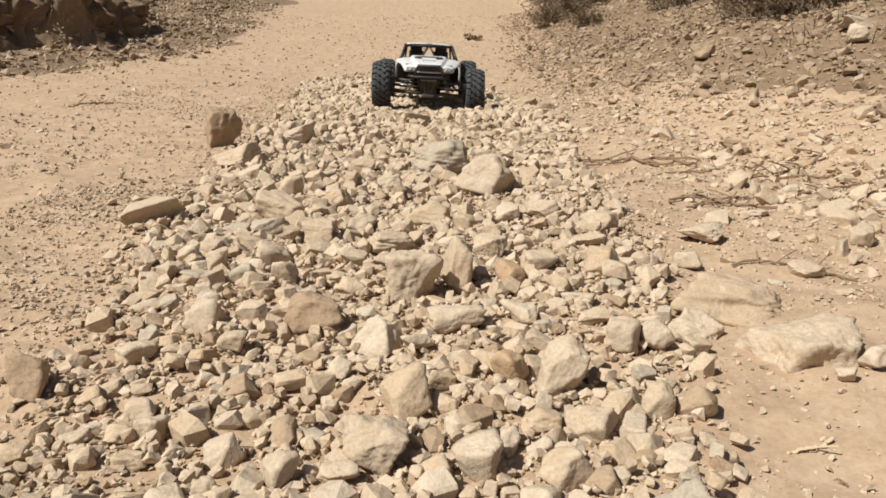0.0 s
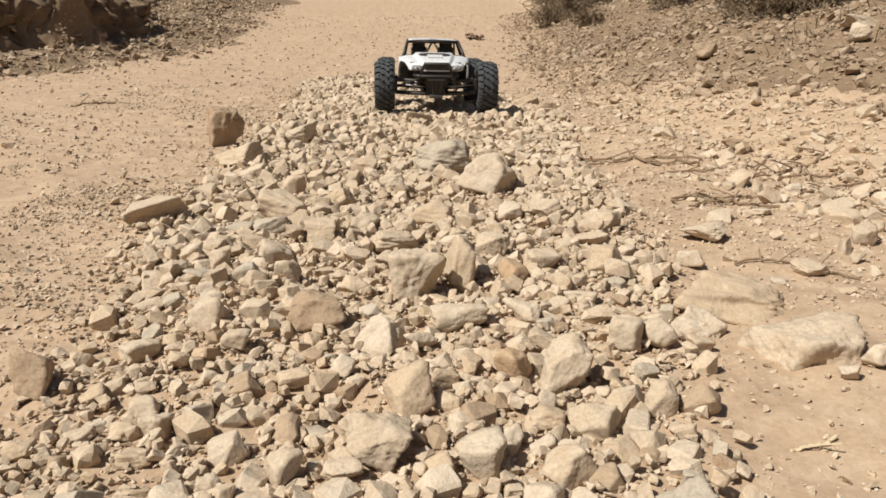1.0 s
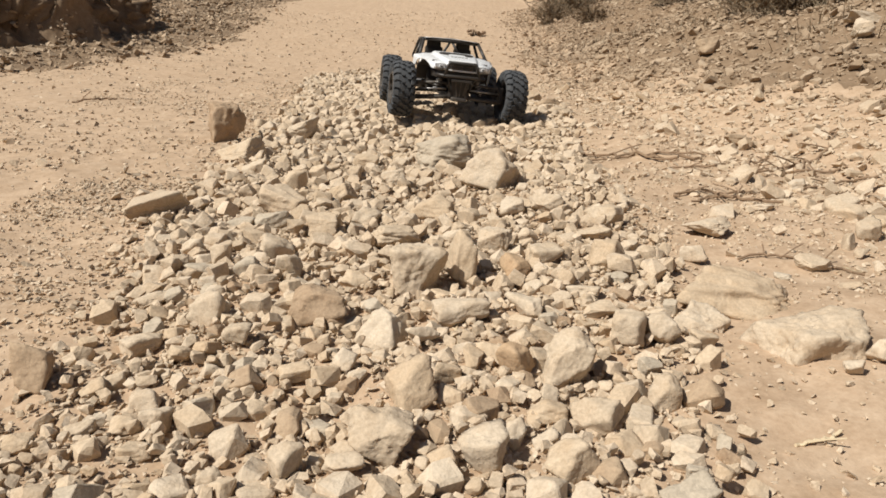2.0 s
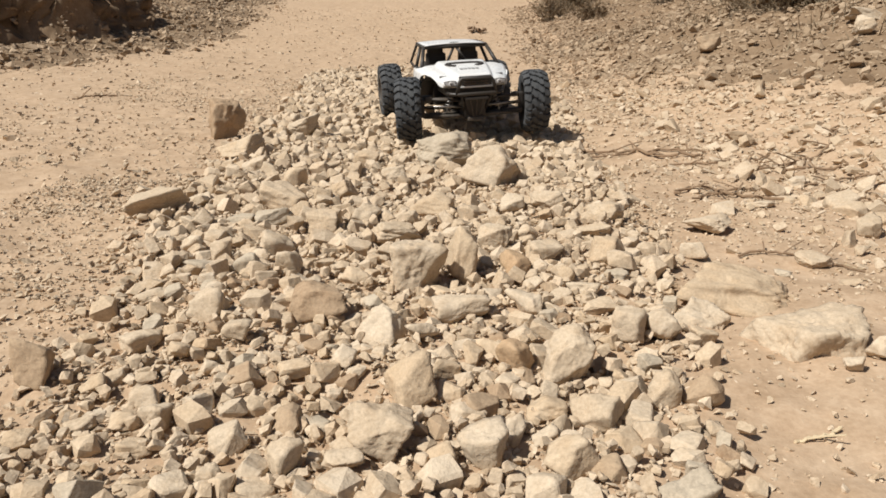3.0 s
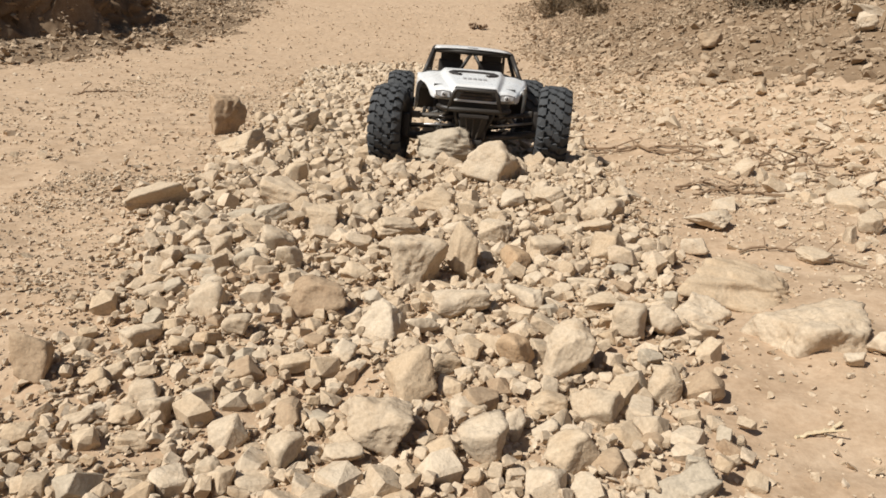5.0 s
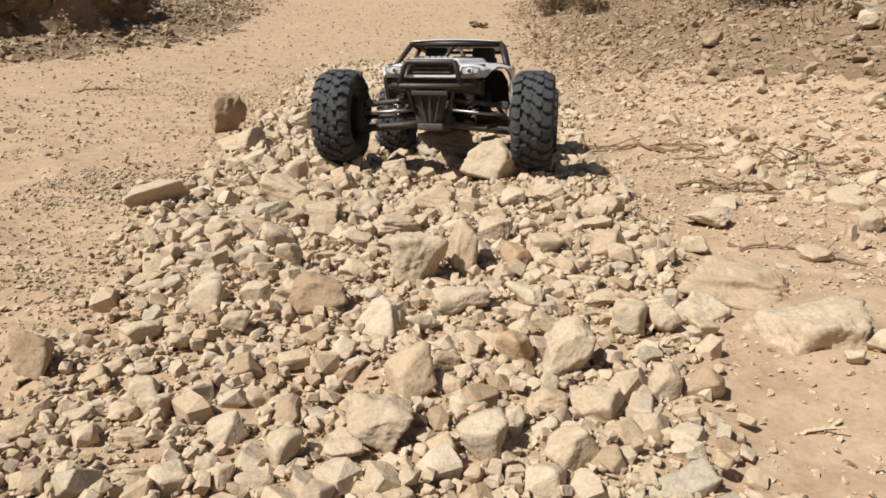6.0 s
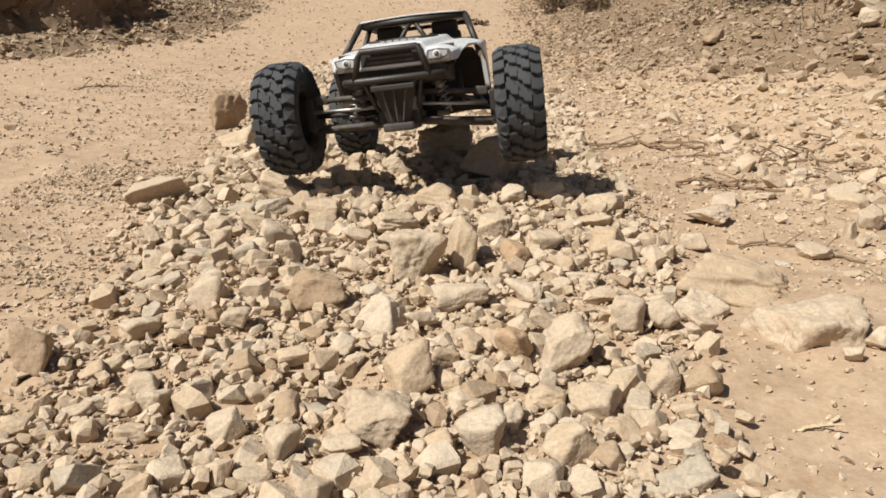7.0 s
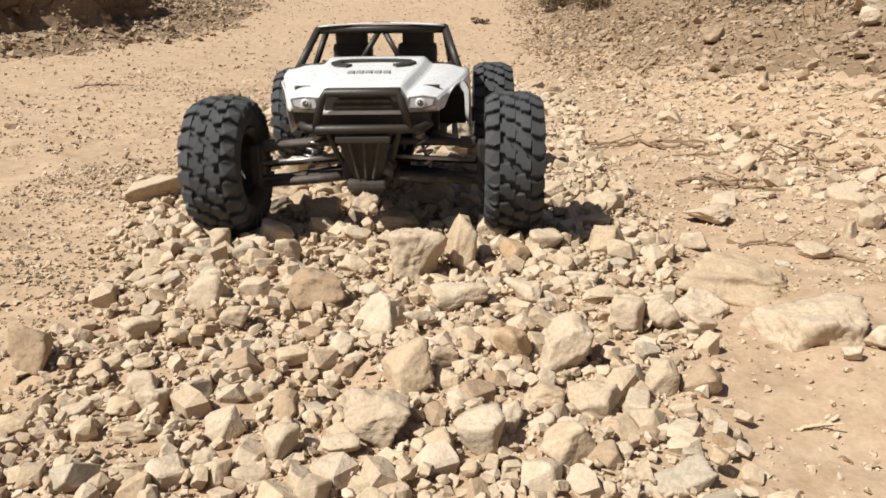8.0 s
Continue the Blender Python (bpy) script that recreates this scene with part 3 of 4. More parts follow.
def box(bm, lo, hi, soft=0.0015, m=None):
    c, s = [(a + b) / 2 for a, b in zip(lo, hi)], [abs(b - a) for a, b in zip(lo, hi)]
    made = bmesh.ops.create_cube(bm, size=1, matrix=(m or Matrix()) @ Matrix.Translation(c) @ Matrix.Diagonal((*s, 1)))["verts"]
    if soft:
        edges = list({e for v in made for e in v.link_edges})
        bmesh.ops.bevel(bm, geom=edges, offset=min(soft, min(s) * 0.4), segments=2, affect="EDGES", profile=0.6)
    return bm


def tube(bm, points, r, sides=10):
    """A round bar through the given points."""
    pts = [Vector(p) for p in points]
    rings = []
    for i, p in enumerate(pts):
        way = (pts[min(i + 1, len(pts) - 1)] - pts[max(i - 1, 0)]).normalized()
        u = way.orthogonal().normalized() if not rings else (last - way * last.dot(way)).normalized()
        last, w = u, way.cross(u)
        rings.append([bm.verts.new(p + r * (u * math.cos(a) + w * math.sin(a))) for a in (2 * math.pi * k / sides for k in range(sides))])
    for a, b in zip(rings, rings[1:]):
        for k in range(sides):
            bm.faces.new((a[k], a[(k + 1) % sides], b[(k + 1) % sides], b[k]))
    bm.faces.new(rings[0][::-1])
    bm.faces.new(rings[-1])
    return bm


def lathe(bm, profile, sides=40, m=None):
    """A body of revolution round the x axis from pairs of x and radius."""
    rings = []
    for x, r in profile:
        rings.append([bm.verts.new((m or Matrix()) @ Vector((x, r * math.cos(a), r * math.sin(a)))) for a in (2 * math.pi * k / sides for k in range(sides))])
    for a, b in zip(rings, rings[1:]):
        for k in range(sides):
            bm.faces.new((a[k], a[(k + 1) % sides], b[(k + 1) % sides], b[k]))
    return bm, rings


def shell(bm, rows, thick):
    """A curved panel through rows of points, with thickness."""
    grid = [[bm.verts.new(p) for p in row] for row in rows]
    faces = [bm.faces.new((a[k], a[k + 1], b[k + 1], b[k])) for a, b in zip(grid, grid[1:]) for k in range(len(a) - 1)]
    bmesh.ops.recalc_face_normals(bm, faces=faces)
    bmesh.ops.solidify(bm, geom=faces, thickness=thick)
    return bm


def lug(bm, angle, x, wide, long, top, low=0.0625, skew=0.0, drop=0.0, outline=((-0.5, -0.5), (0.5, -0.5), (0.5, 0.5), (-0.5, 0.5))):
    """One tread block with the given outline; drop lowers its outer end."""
    n, rings = len(outline), []
    for r, k in ((low, 1.0), (top - 0.0008, 0.97), (top, 0.90)):
        ring = []
        for u, v in outline:
            a = angle + (v * long * k + skew * u * wide) / 0.068
            rr = r - (drop * (0.5 + abs(u)) if u * x > 0 and r != low else 0)
            ring.append(bm.verts.new((x + u * wide * k, -rr * math.sin(a), rr * math.cos(a))))
        rings.append(ring)
    bm.faces.new(rings[-1])
    for a, b in zip(rings, rings[1:]):
        for k in range(n):
            bm.faces.new((a[k], a[(k + 1) % n], b[(k + 1) % n], b[k]))


HOOK = ((-0.5, -0.42), (0.12, -0.5), (0.22, -0.2), (0.5, -0.08), (0.46, 0.5), (-0.1, 0.42), (-0.2, 0.16), (-0.5, 0.06))
CLAW = ((-0.5, -0.5), (0.1, -0.34), (0.5, -0.5), (0.5, 0.34), (0.08, 0.5), (-0.5, 0.36))


def make_wheel(parent):
    bm = bmesh.new()
    # deep-dished rim with five spokes
    lathe(bm, [(-0.024, 0.0385), (-0.021, 0.0415), (-0.019, 0.037), (0.012, 0.034), (0.020, 0.0375), (0.024, 0.0415), (0.026, 0.0385), (0.022, 0.035), (0.012, 0.031), (-0.019, 0.033), (-0.024, 0.0385)], 36)
    wheel = part("wheel", bm, BLACK, parent, "black dished wheel with a chunky tyre", smooth=False)
    for k in range(6):
        bm = bmesh.new()
        box(bm, (0.008, -0.0045, 0.006), (0.0135, 0.0045, 0.034), 0.001, Matrix.Rotation(k * math.pi / 3, 4, "X"))
        part("spoke", bm, BLACK, wheel)
    bm = bmesh.new()
    lathe(bm, [(0.004, 0.0), (0.004, 0.011), (0.016, 0.010), (0.018, 0.007), (0.018, 0.0)], 20)
    part("hub", bm, BLACK, wheel)
    bm = bmesh.new()
    body = [(-0.0215, 0.0385), (-0.0262, 0.0435), (-0.0282, 0.050), (-0.0268, 0.0570), (-0.0225, 0.0620), (-0.012, 0.0648), (0.0, 0.0655)]
    body += [(-x, r) for x, r in body[-2::-1]]
    lathe(bm, body, 60)
    pitch = 2 * math.pi / 22
    for k in range(22):
        a = k * pitch
        for sx, lag in ((-1, 0.0), (1, 0.5)):
            even = (k + (sx > 0)) % 2
            lug(bm, a + pitch * lag, sx * 0.0072, 0.0150, 0.0176 if even else 0.0160, 0.0702, outline=HOOK)
            lug(bm, a + pitch * (lag + 0.34), sx * 0.0212, 0.0145 if even else 0.0125, 0.0166, 0.0694, 0.056, -0.10 * sx, 0.0052, outline=CLAW)
            lug(bm, a + pitch * (lag + 0.34), sx * 0.0264, 0.0042, 0.0105, 0.0622, 0.051, 0, 0.002)
    part("tyre", bm, RUBBER, wheel, "dusty black rubber tyre with deep lugs")
    bm = bmesh.new()
    lathe(bm, [(0.0215, 0.0345), (0.0275, 0.0355), (0.0282, 0.0385), (0.0270, 0.0415), (0.0215, 0.042), (0.0215, 0.0345)], 36)
    for k in range(12):
        a = k * math.pi / 6
        lathe(bm, [(0.027, 0.0), (0.027, 0.0014), (0.0292, 0.0014), (0.0294, 0.0)], 8, Matrix.Translation((0, 0.0385 * math.cos(a), 0.0385 * math.sin(a))))
    part("beadlock_ring", bm, ARM, wheel, "dark ring with small bolts", smooth=False)
    bm = bmesh.new()
    lathe(bm, [(0.018, 0.0), (0.018, 0.004), (0.023, 0.0038), (0.023, 0.0)], 6)
    part("wheel_nut", bm, STEEL, wheel, "steel wheel nut")
    return wheel


def hood_half(y):
    return float(np.interp(y, [-0.215, -0.200, -0.170, -0.13, -0.09, -0.05, 0.02], [0.068, 0.074, 0.082, 0.093, 0.102, 0.105, 0.100]))


def hood_top(y):
    return float(np.interp(y, [-0.215, -0.205, -0.150, -0.055], [0.1435, 0.1475, 0.1545, 0.1655]))


def hood_point(u, y):
    a = abs(u)
    drop = 0.0075 * step(0.50, 0.60, a) + 0.0055 * step(0.65, 1.0, a) ** 2 + 0.001 * a
    return Vector((u * hood_half(y), y - 0.004 * (1 - u * u), hood_top(y) - float(drop)))


def make_body(truck):
    # hood with its raised centre
    bm = bmesh.new()
    us = np.concatenate([np.linspace(-1, -0.62, 7), np.linspace(-0.6, -0.5, 4), np.linspace(-0.45, 0.45, 9), np.linspace(0.5, 0.6, 4), np.linspace(0.62, 1, 7)])
    shell(bm, [[hood_point(u, y) for u in us] for y in np.linspace(-0.213, -0.055, 16)], 0.0015)
    body = part("body_shell", bm, WHITE, truck, "white polycarbonate hood and fenders", smooth=True)
    # nose panel: folds down from the hood's front edge
    bm = bmesh.new()
    rows = []
    for k in range(5):
        tops = [hood_point(u, -0.213) for u in us]
        rows.append([Vector((p.x, p.y - 0.0035 * math.sin(k / 4 * math.pi) + 0.006 * (k / 4) ** 2, p.z + (0.1185 + 0.002 * abs(u) - p.z) * k / 4)) for u, p in zip(us, tops)])
    shell(bm, rows, 0.0015)
    part("nose_panel", bm, WHITE, body, "white nose panel round the grille", smooth=True)
    for s in (-1, 1):
        # flank with the wheel arch cut out of it
        bm = bmesh.new()
        ys = np.concatenate([np.linspace(-0.213, -0.06, 26), np.linspace(-0.05, 0.16, 10)])
        rows = []
        for y in ys:
            top = hood_point(s, min(y, -0.055)).z - 0.05 * max(0, y + 0.055)
            low = float(np.interp(y, [-0.213, -0.198, -0.185, -0.160, -0.125, -0.100, -0.075, -0.05, 0.16], [0.1215, 0.1230, 0.131, 0.1425, 0.1445, 0.137, 0.112, 0.078, 0.10]))
            x = s * (hood_half(y) if y < 0.02 else 0.095 - 0.10 * (y - 0.02))
            rows.append([Vector((x * (1 + 0.03 * k / 5), y, top + (low - top) * k / 5)) for k in range(6)])
        shell(bm, rows, 0.0015)
        part("fender", bm, WHITE, body, "white flank with a cut-out wheel arch", smooth=True)
        # black lip and liner of the arch
        bm = bmesh.new()
        shell(bm, [[Vector((s * (hood_half(y) - 0.004 - 0.03 * k), y, z - 0.002)) for k in range(3)] for y, z in zip(np.linspace(-0.195, -0.06, 14), np.interp(np.linspace(-0.195, -0.06, 14), [-0.195, -0.18, -0.15, -0.12, -0.09, -0.06], [0.120, 0.133, 0.141, 0.141, 0.128, 0.092]))], 0.0015)
        part("arch_liner", bm, BLACK, body, "black inner wheel arch")
        # headlight decal: dark surround, pale lamp, dark pupil
        lamp_y = -0.2150
        bm = bmesh.new()
        outline = [(0.041, 0.1240), (0.056, 0.1230), (0.0675, 0.1270), (0.0690, 0.1340), (0.056, 0.1360), (0.043, 0.1350)]
        front, back = [], []
        for x, z in outline:
            yy = lamp_y - 0.0035 * (1 - (x / 0.07) ** 2)
            front.append(bm.verts.new((s * x, yy - 0.0014, z)))
            back.append(bm.verts.new((s * x, yy + 0.006, z)))
        bm.faces.new(front), bm.faces.new(back[::-1])
        for k in range(6):
            bm.faces.new((front[k], front[(k + 1) % 6], back[(k + 1) % 6], back[k]))
        lamp = part("headlight", bm, LAMP, truck, "grey headlight with a dark lens")
        bm = bmesh.new()
        pane = [bm.verts.new((s * (0.0555 + (x - 0.0555) * 0.82), lamp_y - 0.0035 * (1 - (x / 0.07) ** 2) - 0.0020, 0.1295 + (z - 0.1295) * 0.74)) for x, z in outline]
        rear = [bm.verts.new(v.co + Vector((0, 0.003, 0))) for v in pane]
        bm.faces.new(pane), bm.faces.new(rear[::-1])
        for k in range(6):
            bm.faces.new((pane[k], pane[(k + 1) % 6], rear[(k + 1) % 6], rear[k]))
        part("lamp_pane", bm, LAMP_PALE, lamp)
        for r, mat, depth, name in ((0.0048, WHITE, 0.0022, "lamp_bezel"), (0.0030, LENS, 0.0030, "lamp_lens"), (0.0008, WHITE, 0.0036, "lamp_glint")):
            bm = bmesh.new()
            m = Matrix.Translation((s * (0.054 - (0.001 if r < 0.002 else 0)), lamp_y - 0.003, 0.1295 + (0.001 if r < 0.002 else 0))) @ Matrix.Rotation(-math.pi / 2, 4, "Z")
            lathe(bm, [(0.0, 0.0), (0.0, r), (depth * 0.7, r), (depth, r * 0.8), (depth, 0.0)], 20, m)
            part(name, bm, mat, lamp)
        # fender slit
        bm = bmesh.new()
        c = hood_point(s * 0.80, -0.178)
        box(bm, (c.x - 0.008, -0.1805, c.z - 0.003), (c.x + 0.008, -0.1765, c.z + 0.0012), 0.0005)
        part("fender_slit", bm, BLACK, truck, "black slit on the fender")
    # hood scoop: a black band bent like a flat C
    bm = bmesh.new()
    path = [(-0.024, -0.126), (-0.036, -0.120), (-0.041, -0.108), (-0.036, -0.098), (-0.018, -0.095), (0.018, -0.095), (0.036, -0.098), (0.041, -0.108), (0.036, -0.120), (0.024, -0.126)]
    rings = []
    for i, (x, y) in enumerate(path):
        a, b = path[max(i - 1, 0)], path[min(i + 1, len(path) - 1)]
        side = Vector((-(b[1] - a[1]), b[0] - a[0], 0)).normalized() * 0.0062
        ring = []
        for k, up in ((-1, -0.003), (-0.8, 0.0030), (0.8, 0.0030), (1, -0.003)):
            c = Vector((x, y, 0)) + side * k
            ring.append(bm.verts.new((c.x, c.y, hood_point(c.x / hood_half(c.y), c.y).z + up)))
        rings.append(ring)
    for a, b in zip(rings, rings[1:]):
        for k in range(4):
            bm.faces.new((a[k], a[(k + 1) % 4], b[(k + 1) % 4], b[k]))
    bm.faces.new(rings[0])
    bm.faces.new(rings[-1][::-1])
    part("hood_scoop", bm, BLACK, truck, "black C-shaped vent on the hood")
    # a row of grey bars on the hood
    for k in range(5):
        bm = bmesh.new()
        x = -0.018 + 0.009 * k
        c = hood_point(x / 0.086, -0.157)
        box(bm, (x - 0.0033, -0.165, c.z - 0.0045), (x + 0.0033, -0.149, c.z + 0.0020), 0.0005)
        part("hood_bar", bm, GREY, truck, "grey decal bar on the hood")
    # grille and its slats
    bm = bmesh.new()
    box(bm, (-0.036, -0.2225, 0.1225), (0.036, -0.208, 0.1440), 0.002)
    grille = part("grille", bm, BLACK, truck, "black grille")
    for k in range(3):
        bm = bmesh.new()
        box(bm, (-0.028 + 0.002 * k, -0.2255, 0.1255 + 0.0055 * k), (0.028 - 0.002 * k, -0.2215, 0.1285 + 0.0055 * k), 0.0008)
        part("slat", bm, ARM, grille)
    bm = bmesh.new()
    box(bm, (-0.040, -0.2235, 0.1195), (0.040, -0.2140, 0.1235), 0.0012)
    part("nose_lip", bm, WHITE, truck, "white lip under the grille")


def make_cage(truck):
    bm = bmesh.new()
    rows = []
    for y in np.linspace(-0.010, 0.125, 7):
        rows.append([Vector((u * (0.0755 - 0.03 * max(0, y - 0.06)), y, 0.1990 + 0.0030 * (1 - u * u) + 0.001 * y / 0.12)) for u in np.linspace(-1, 1, 11)])
    shell(bm, rows, 0.0018)
    roof = part("roof_panel", bm, WHITE, truck, "white roof panel", smooth=True)
    bm = bmesh.new()
    box(bm, (-0.010, 0.0, 0.2010), (0.010, 0.010, 0.2030), 0.0006)
    part("roof_mark", bm, BLACK, roof)
    bars = [
        ("front_roof_bar", [(-0.077, -0.003, 0.1945), (0, -0.006, 0.1945), (0.077, -0.003, 0.1945)], 0.0050),
        ("rear_roof_bar", [(-0.074, 0.125, 0.196), (0.074, 0.125, 0.196)], 0.0032),
        ("cowl_bar", [(-0.092, -0.058, 0.154), (0, -0.060, 0.160), (0.092, -0.058, 0.154)], 0.003),
    ]
    for s in (-1, 1):
        bars += [
            ("front_pillar", [(s * 0.092, -0.060, 0.152), (s * 0.077, -0.003, 0.1945)], 0.0044),
            ("roof_rail", [(s * 0.077, -0.003, 0.1945), (s * 0.0765, 0.06, 0.196), (s * 0.074, 0.125, 0.196)], 0.0042),
            ("middle_pillar", [(s * 0.091, 0.035, 0.148), (s * 0.075, 0.055, 0.1955)], 0.0040),
            ("rear_pillar", [(s * 0.074, 0.125, 0.196), (s * 0.082, 0.20, 0.145)], 0.0034),
            ("brace", [(0, -0.001, 0.1975), (s * 0.024, -0.022, 0.158)], 0.0034),
            ("side_rail", [(s * 0.092, -0.060, 0.150), (s * 0.093, 0.05, 0.146), (s * 0.082, 0.20, 0.145)], 0.003),
            ("sill_rail", [(s * 0.060, -0.10, 0.085), (s * 0.088, -0.04, 0.068), (s * 0.088, 0.10, 0.068), (s * 0.055, 0.18, 0.10)], 0.004),
            ("rear_strut", [(s * 0.082, 0.20, 0.145), (s * 0.055, 0.18, 0.10)], 0.003),
        ]
    for name, pts, r in bars:
        bm = bmesh.new()
        tube(bm, pts, r, 10)
        part(name, bm, TUBE, truck, "black cage tube", smooth=True)
    # seats and floor
    for s in (-1, 1):
        bm = bmesh.new()
        box(bm, (s * 0.016, 0.030, 0.105), (s * 0.066, 0.050, 0.178), 0.006)
        box(bm, (s * 0.022, 0.032, 0.168), (s * 0.062, 0.050, 0.194), 0.006)
        box(bm, (s * 0.020, -0.015, 0.103), (s * 0.058, 0.038, 0.118), 0.005)
        part("seat", bm, BLACK, truck, "black bucket seat")
    bm = bmesh.new()
    box(bm, (-0.075, -0.055, 0.096), (0.075, 0.14, 0.103), 0.003)
    box(bm, (-0.070, -0.056, 0.100), (0.070, -0.050, 0.152), 0.002)
    part("interior_tub", bm, BLACK, truck, "black interior tub")
    bm = bmesh.new()
    box(bm, (-0.048, 0.135, 0.098), (0.048, 0.195, 0.142), 0.006)
    part("fuel_cell", bm, BLACK, truck, "black box behind the seats")


def make_chassis(truck):
    bm = bmesh.new()
    box(bm, (-0.040, -0.15, 0.056), (0.040, 0.15, 0.066), 0.003)
    box(bm, (-0.032, -0.12, 0.064), (0.032, 0.12, 0.096), 0.006)
    part("chassis", bm, BLACK, truck, "black chassis tub and skid")
    # front gearbox and tower
    bm = bmesh.new()
    box(bm, (-0.026, -0.205, 0.052), (0.026, -0.145, 0.090), 0.005)
    box(bm, (-0.050, -0.165, 0.086), (0.050, -0.150, 0.112), 0.004)
    part("gearbox", bm, BLACK, truck, "black front gearbox housing")
    # added black boxes: stand in for the deep shade under the hood
    bm = bmesh.new()
    box(bm, (-0.062, -0.208, 0.100), (0.062, -0.062, 0.137), 0.006)
    box(bm, (-0.070, -0.085, 0.066), (0.070, -0.055, 0.130), 0.005)
    part("inner_fender", bm, BLACK, truck, "added black fill that hides sunlit ground under the hood")
    # added sheet that stops sun leaking through, to deepen the truck's shadow
    bm = bmesh.new()
    box(bm, (-0.078, -0.06, 0.064), (0.078, 0.135, 0.072), 0.003)
    part("belly_pan", bm, BLACK, truck, "added black sheet that blocks sun under the truck")
    # tapered skid plate under the bumper
    bm = bmesh.new()
    rows = []
    for k in range(7):
        f = k / 6
        w = 0.028 * (1 - f) + 0.0125 * f
        rows.append([Vector((u * w, -0.226 + 0.010 * f + 0.004 * u * u, 0.103 - 0.050 * f)) for u in np.linspace(-1, 1, 9)])
    shell(bm, rows, 0.003)
    skid = part("skid_plate", bm, BLACK, truck, "dusty tapered skid plate")
    for k in (-1, 0, 1):
        bm = bmesh.new()
        tube(bm, [(0.015 * k, -0.229, 0.098), (0.007 * k, -0.2205, 0.058)], 0.0014, 6)
        part("rib", bm, ARM, skid)
    bm = bmesh.new()
    box(bm, (-0.019, -0.222, 0.046), (0.019, -0.150, 0.056), 0.003)
    part("arm_mount", bm, ARM, truck, "dusty grey lower mount")
    bm = bmesh.new()
    box(bm, (-0.026, -0.234, 0.094), (0.026, -0.226, 0.1005), 0.0015)
    part("bumper_plate", bm, BLACK, truck)
    # bumper with its grille guard
    bm = bmesh.new()
    tube(bm, [(-0.062, -0.205, 0.108), (-0.054, -0.224, 0.1075), (-0.040, -0.231, 0.107), (0.040, -0.231, 0.107), (0.054, -0.224, 0.1075), (0.062, -0.205, 0.108)], 0.0042, 12)
    bumper = part("bumper", bm, TUBE, truck, "black tubular bumper with a grille guard", smooth=True)
    bm = bmesh.new()
    tube(bm, [(-0.0445, -0.229, 0.106), (-0.037, -0.231, 0.134), (-0.033, -0.230, 0.1405), (0.033, -0.230, 0.1405), (0.037, -0.231, 0.134), (0.0445, -0.229, 0.106)], 0.0038, 12)
    part("grille_guard", bm, TUBE, bumper, smooth=True)
    for s in (-1, 1):
        bm = bmesh.new()
        tube(bm, [(s * 0.034, -0.229, 0.106), (s * 0.027, -0.213, 0.080), (s * 0.022, -0.19, 0.062)], 0.003, 8)
        part("bumper_strut", bm, TUBE, bumper, smooth=True)
        bm = bmesh.new()
        tube(bm, [(s * 0.060, -0.20, 0.110), (s * 0.062, -0.155, 0.135)], 0.003, 8)
        part("body_post", bm, TUBE, truck, smooth=True)
    # rear axle, links and shocks
    bm = bmesh.new()
    lathe(bm, [(-0.118, 0.0), (-0.118, 0.011), (-0.03, 0.010), (-0.022, 0.019), (0.022, 0.019), (0.03, 0.010), (0.118, 0.011), (0.118, 0.0)], 16, Matrix.Translation((0, BASE, WHEEL)))
    part("rear_axle", bm, BLACK, truck, "black solid rear axle", smooth=True)
    for s in (-1, 1):
        for z0, z1, x0, x1 in ((0.062, 0.060, 0.085, 0.045), (0.085, 0.080, 0.035, 0.03)):
            bm = bmesh.new()
            tube(bm, [(s * x0, BASE - 0.008, z0), (s * x1, -0.02, z1)], 0.004, 8)
            part("rear_link", bm, ARM, truck, smooth=True)
        bm = bmesh.new()
        lathe(bm, [(0.0, 0.0), (0.0, 0.008), (0.05, 0.008), (0.05, 0.003), (0.085, 0.003), (0.085, 0.0)], 12, Matrix.Translation((s * 0.055, 0.15, 0.15)) @ Matrix.Rotation(math.pi / 2 + 0.25, 4, "Y"))
        part("rear_shock", bm, SPRING, truck, smooth=True)


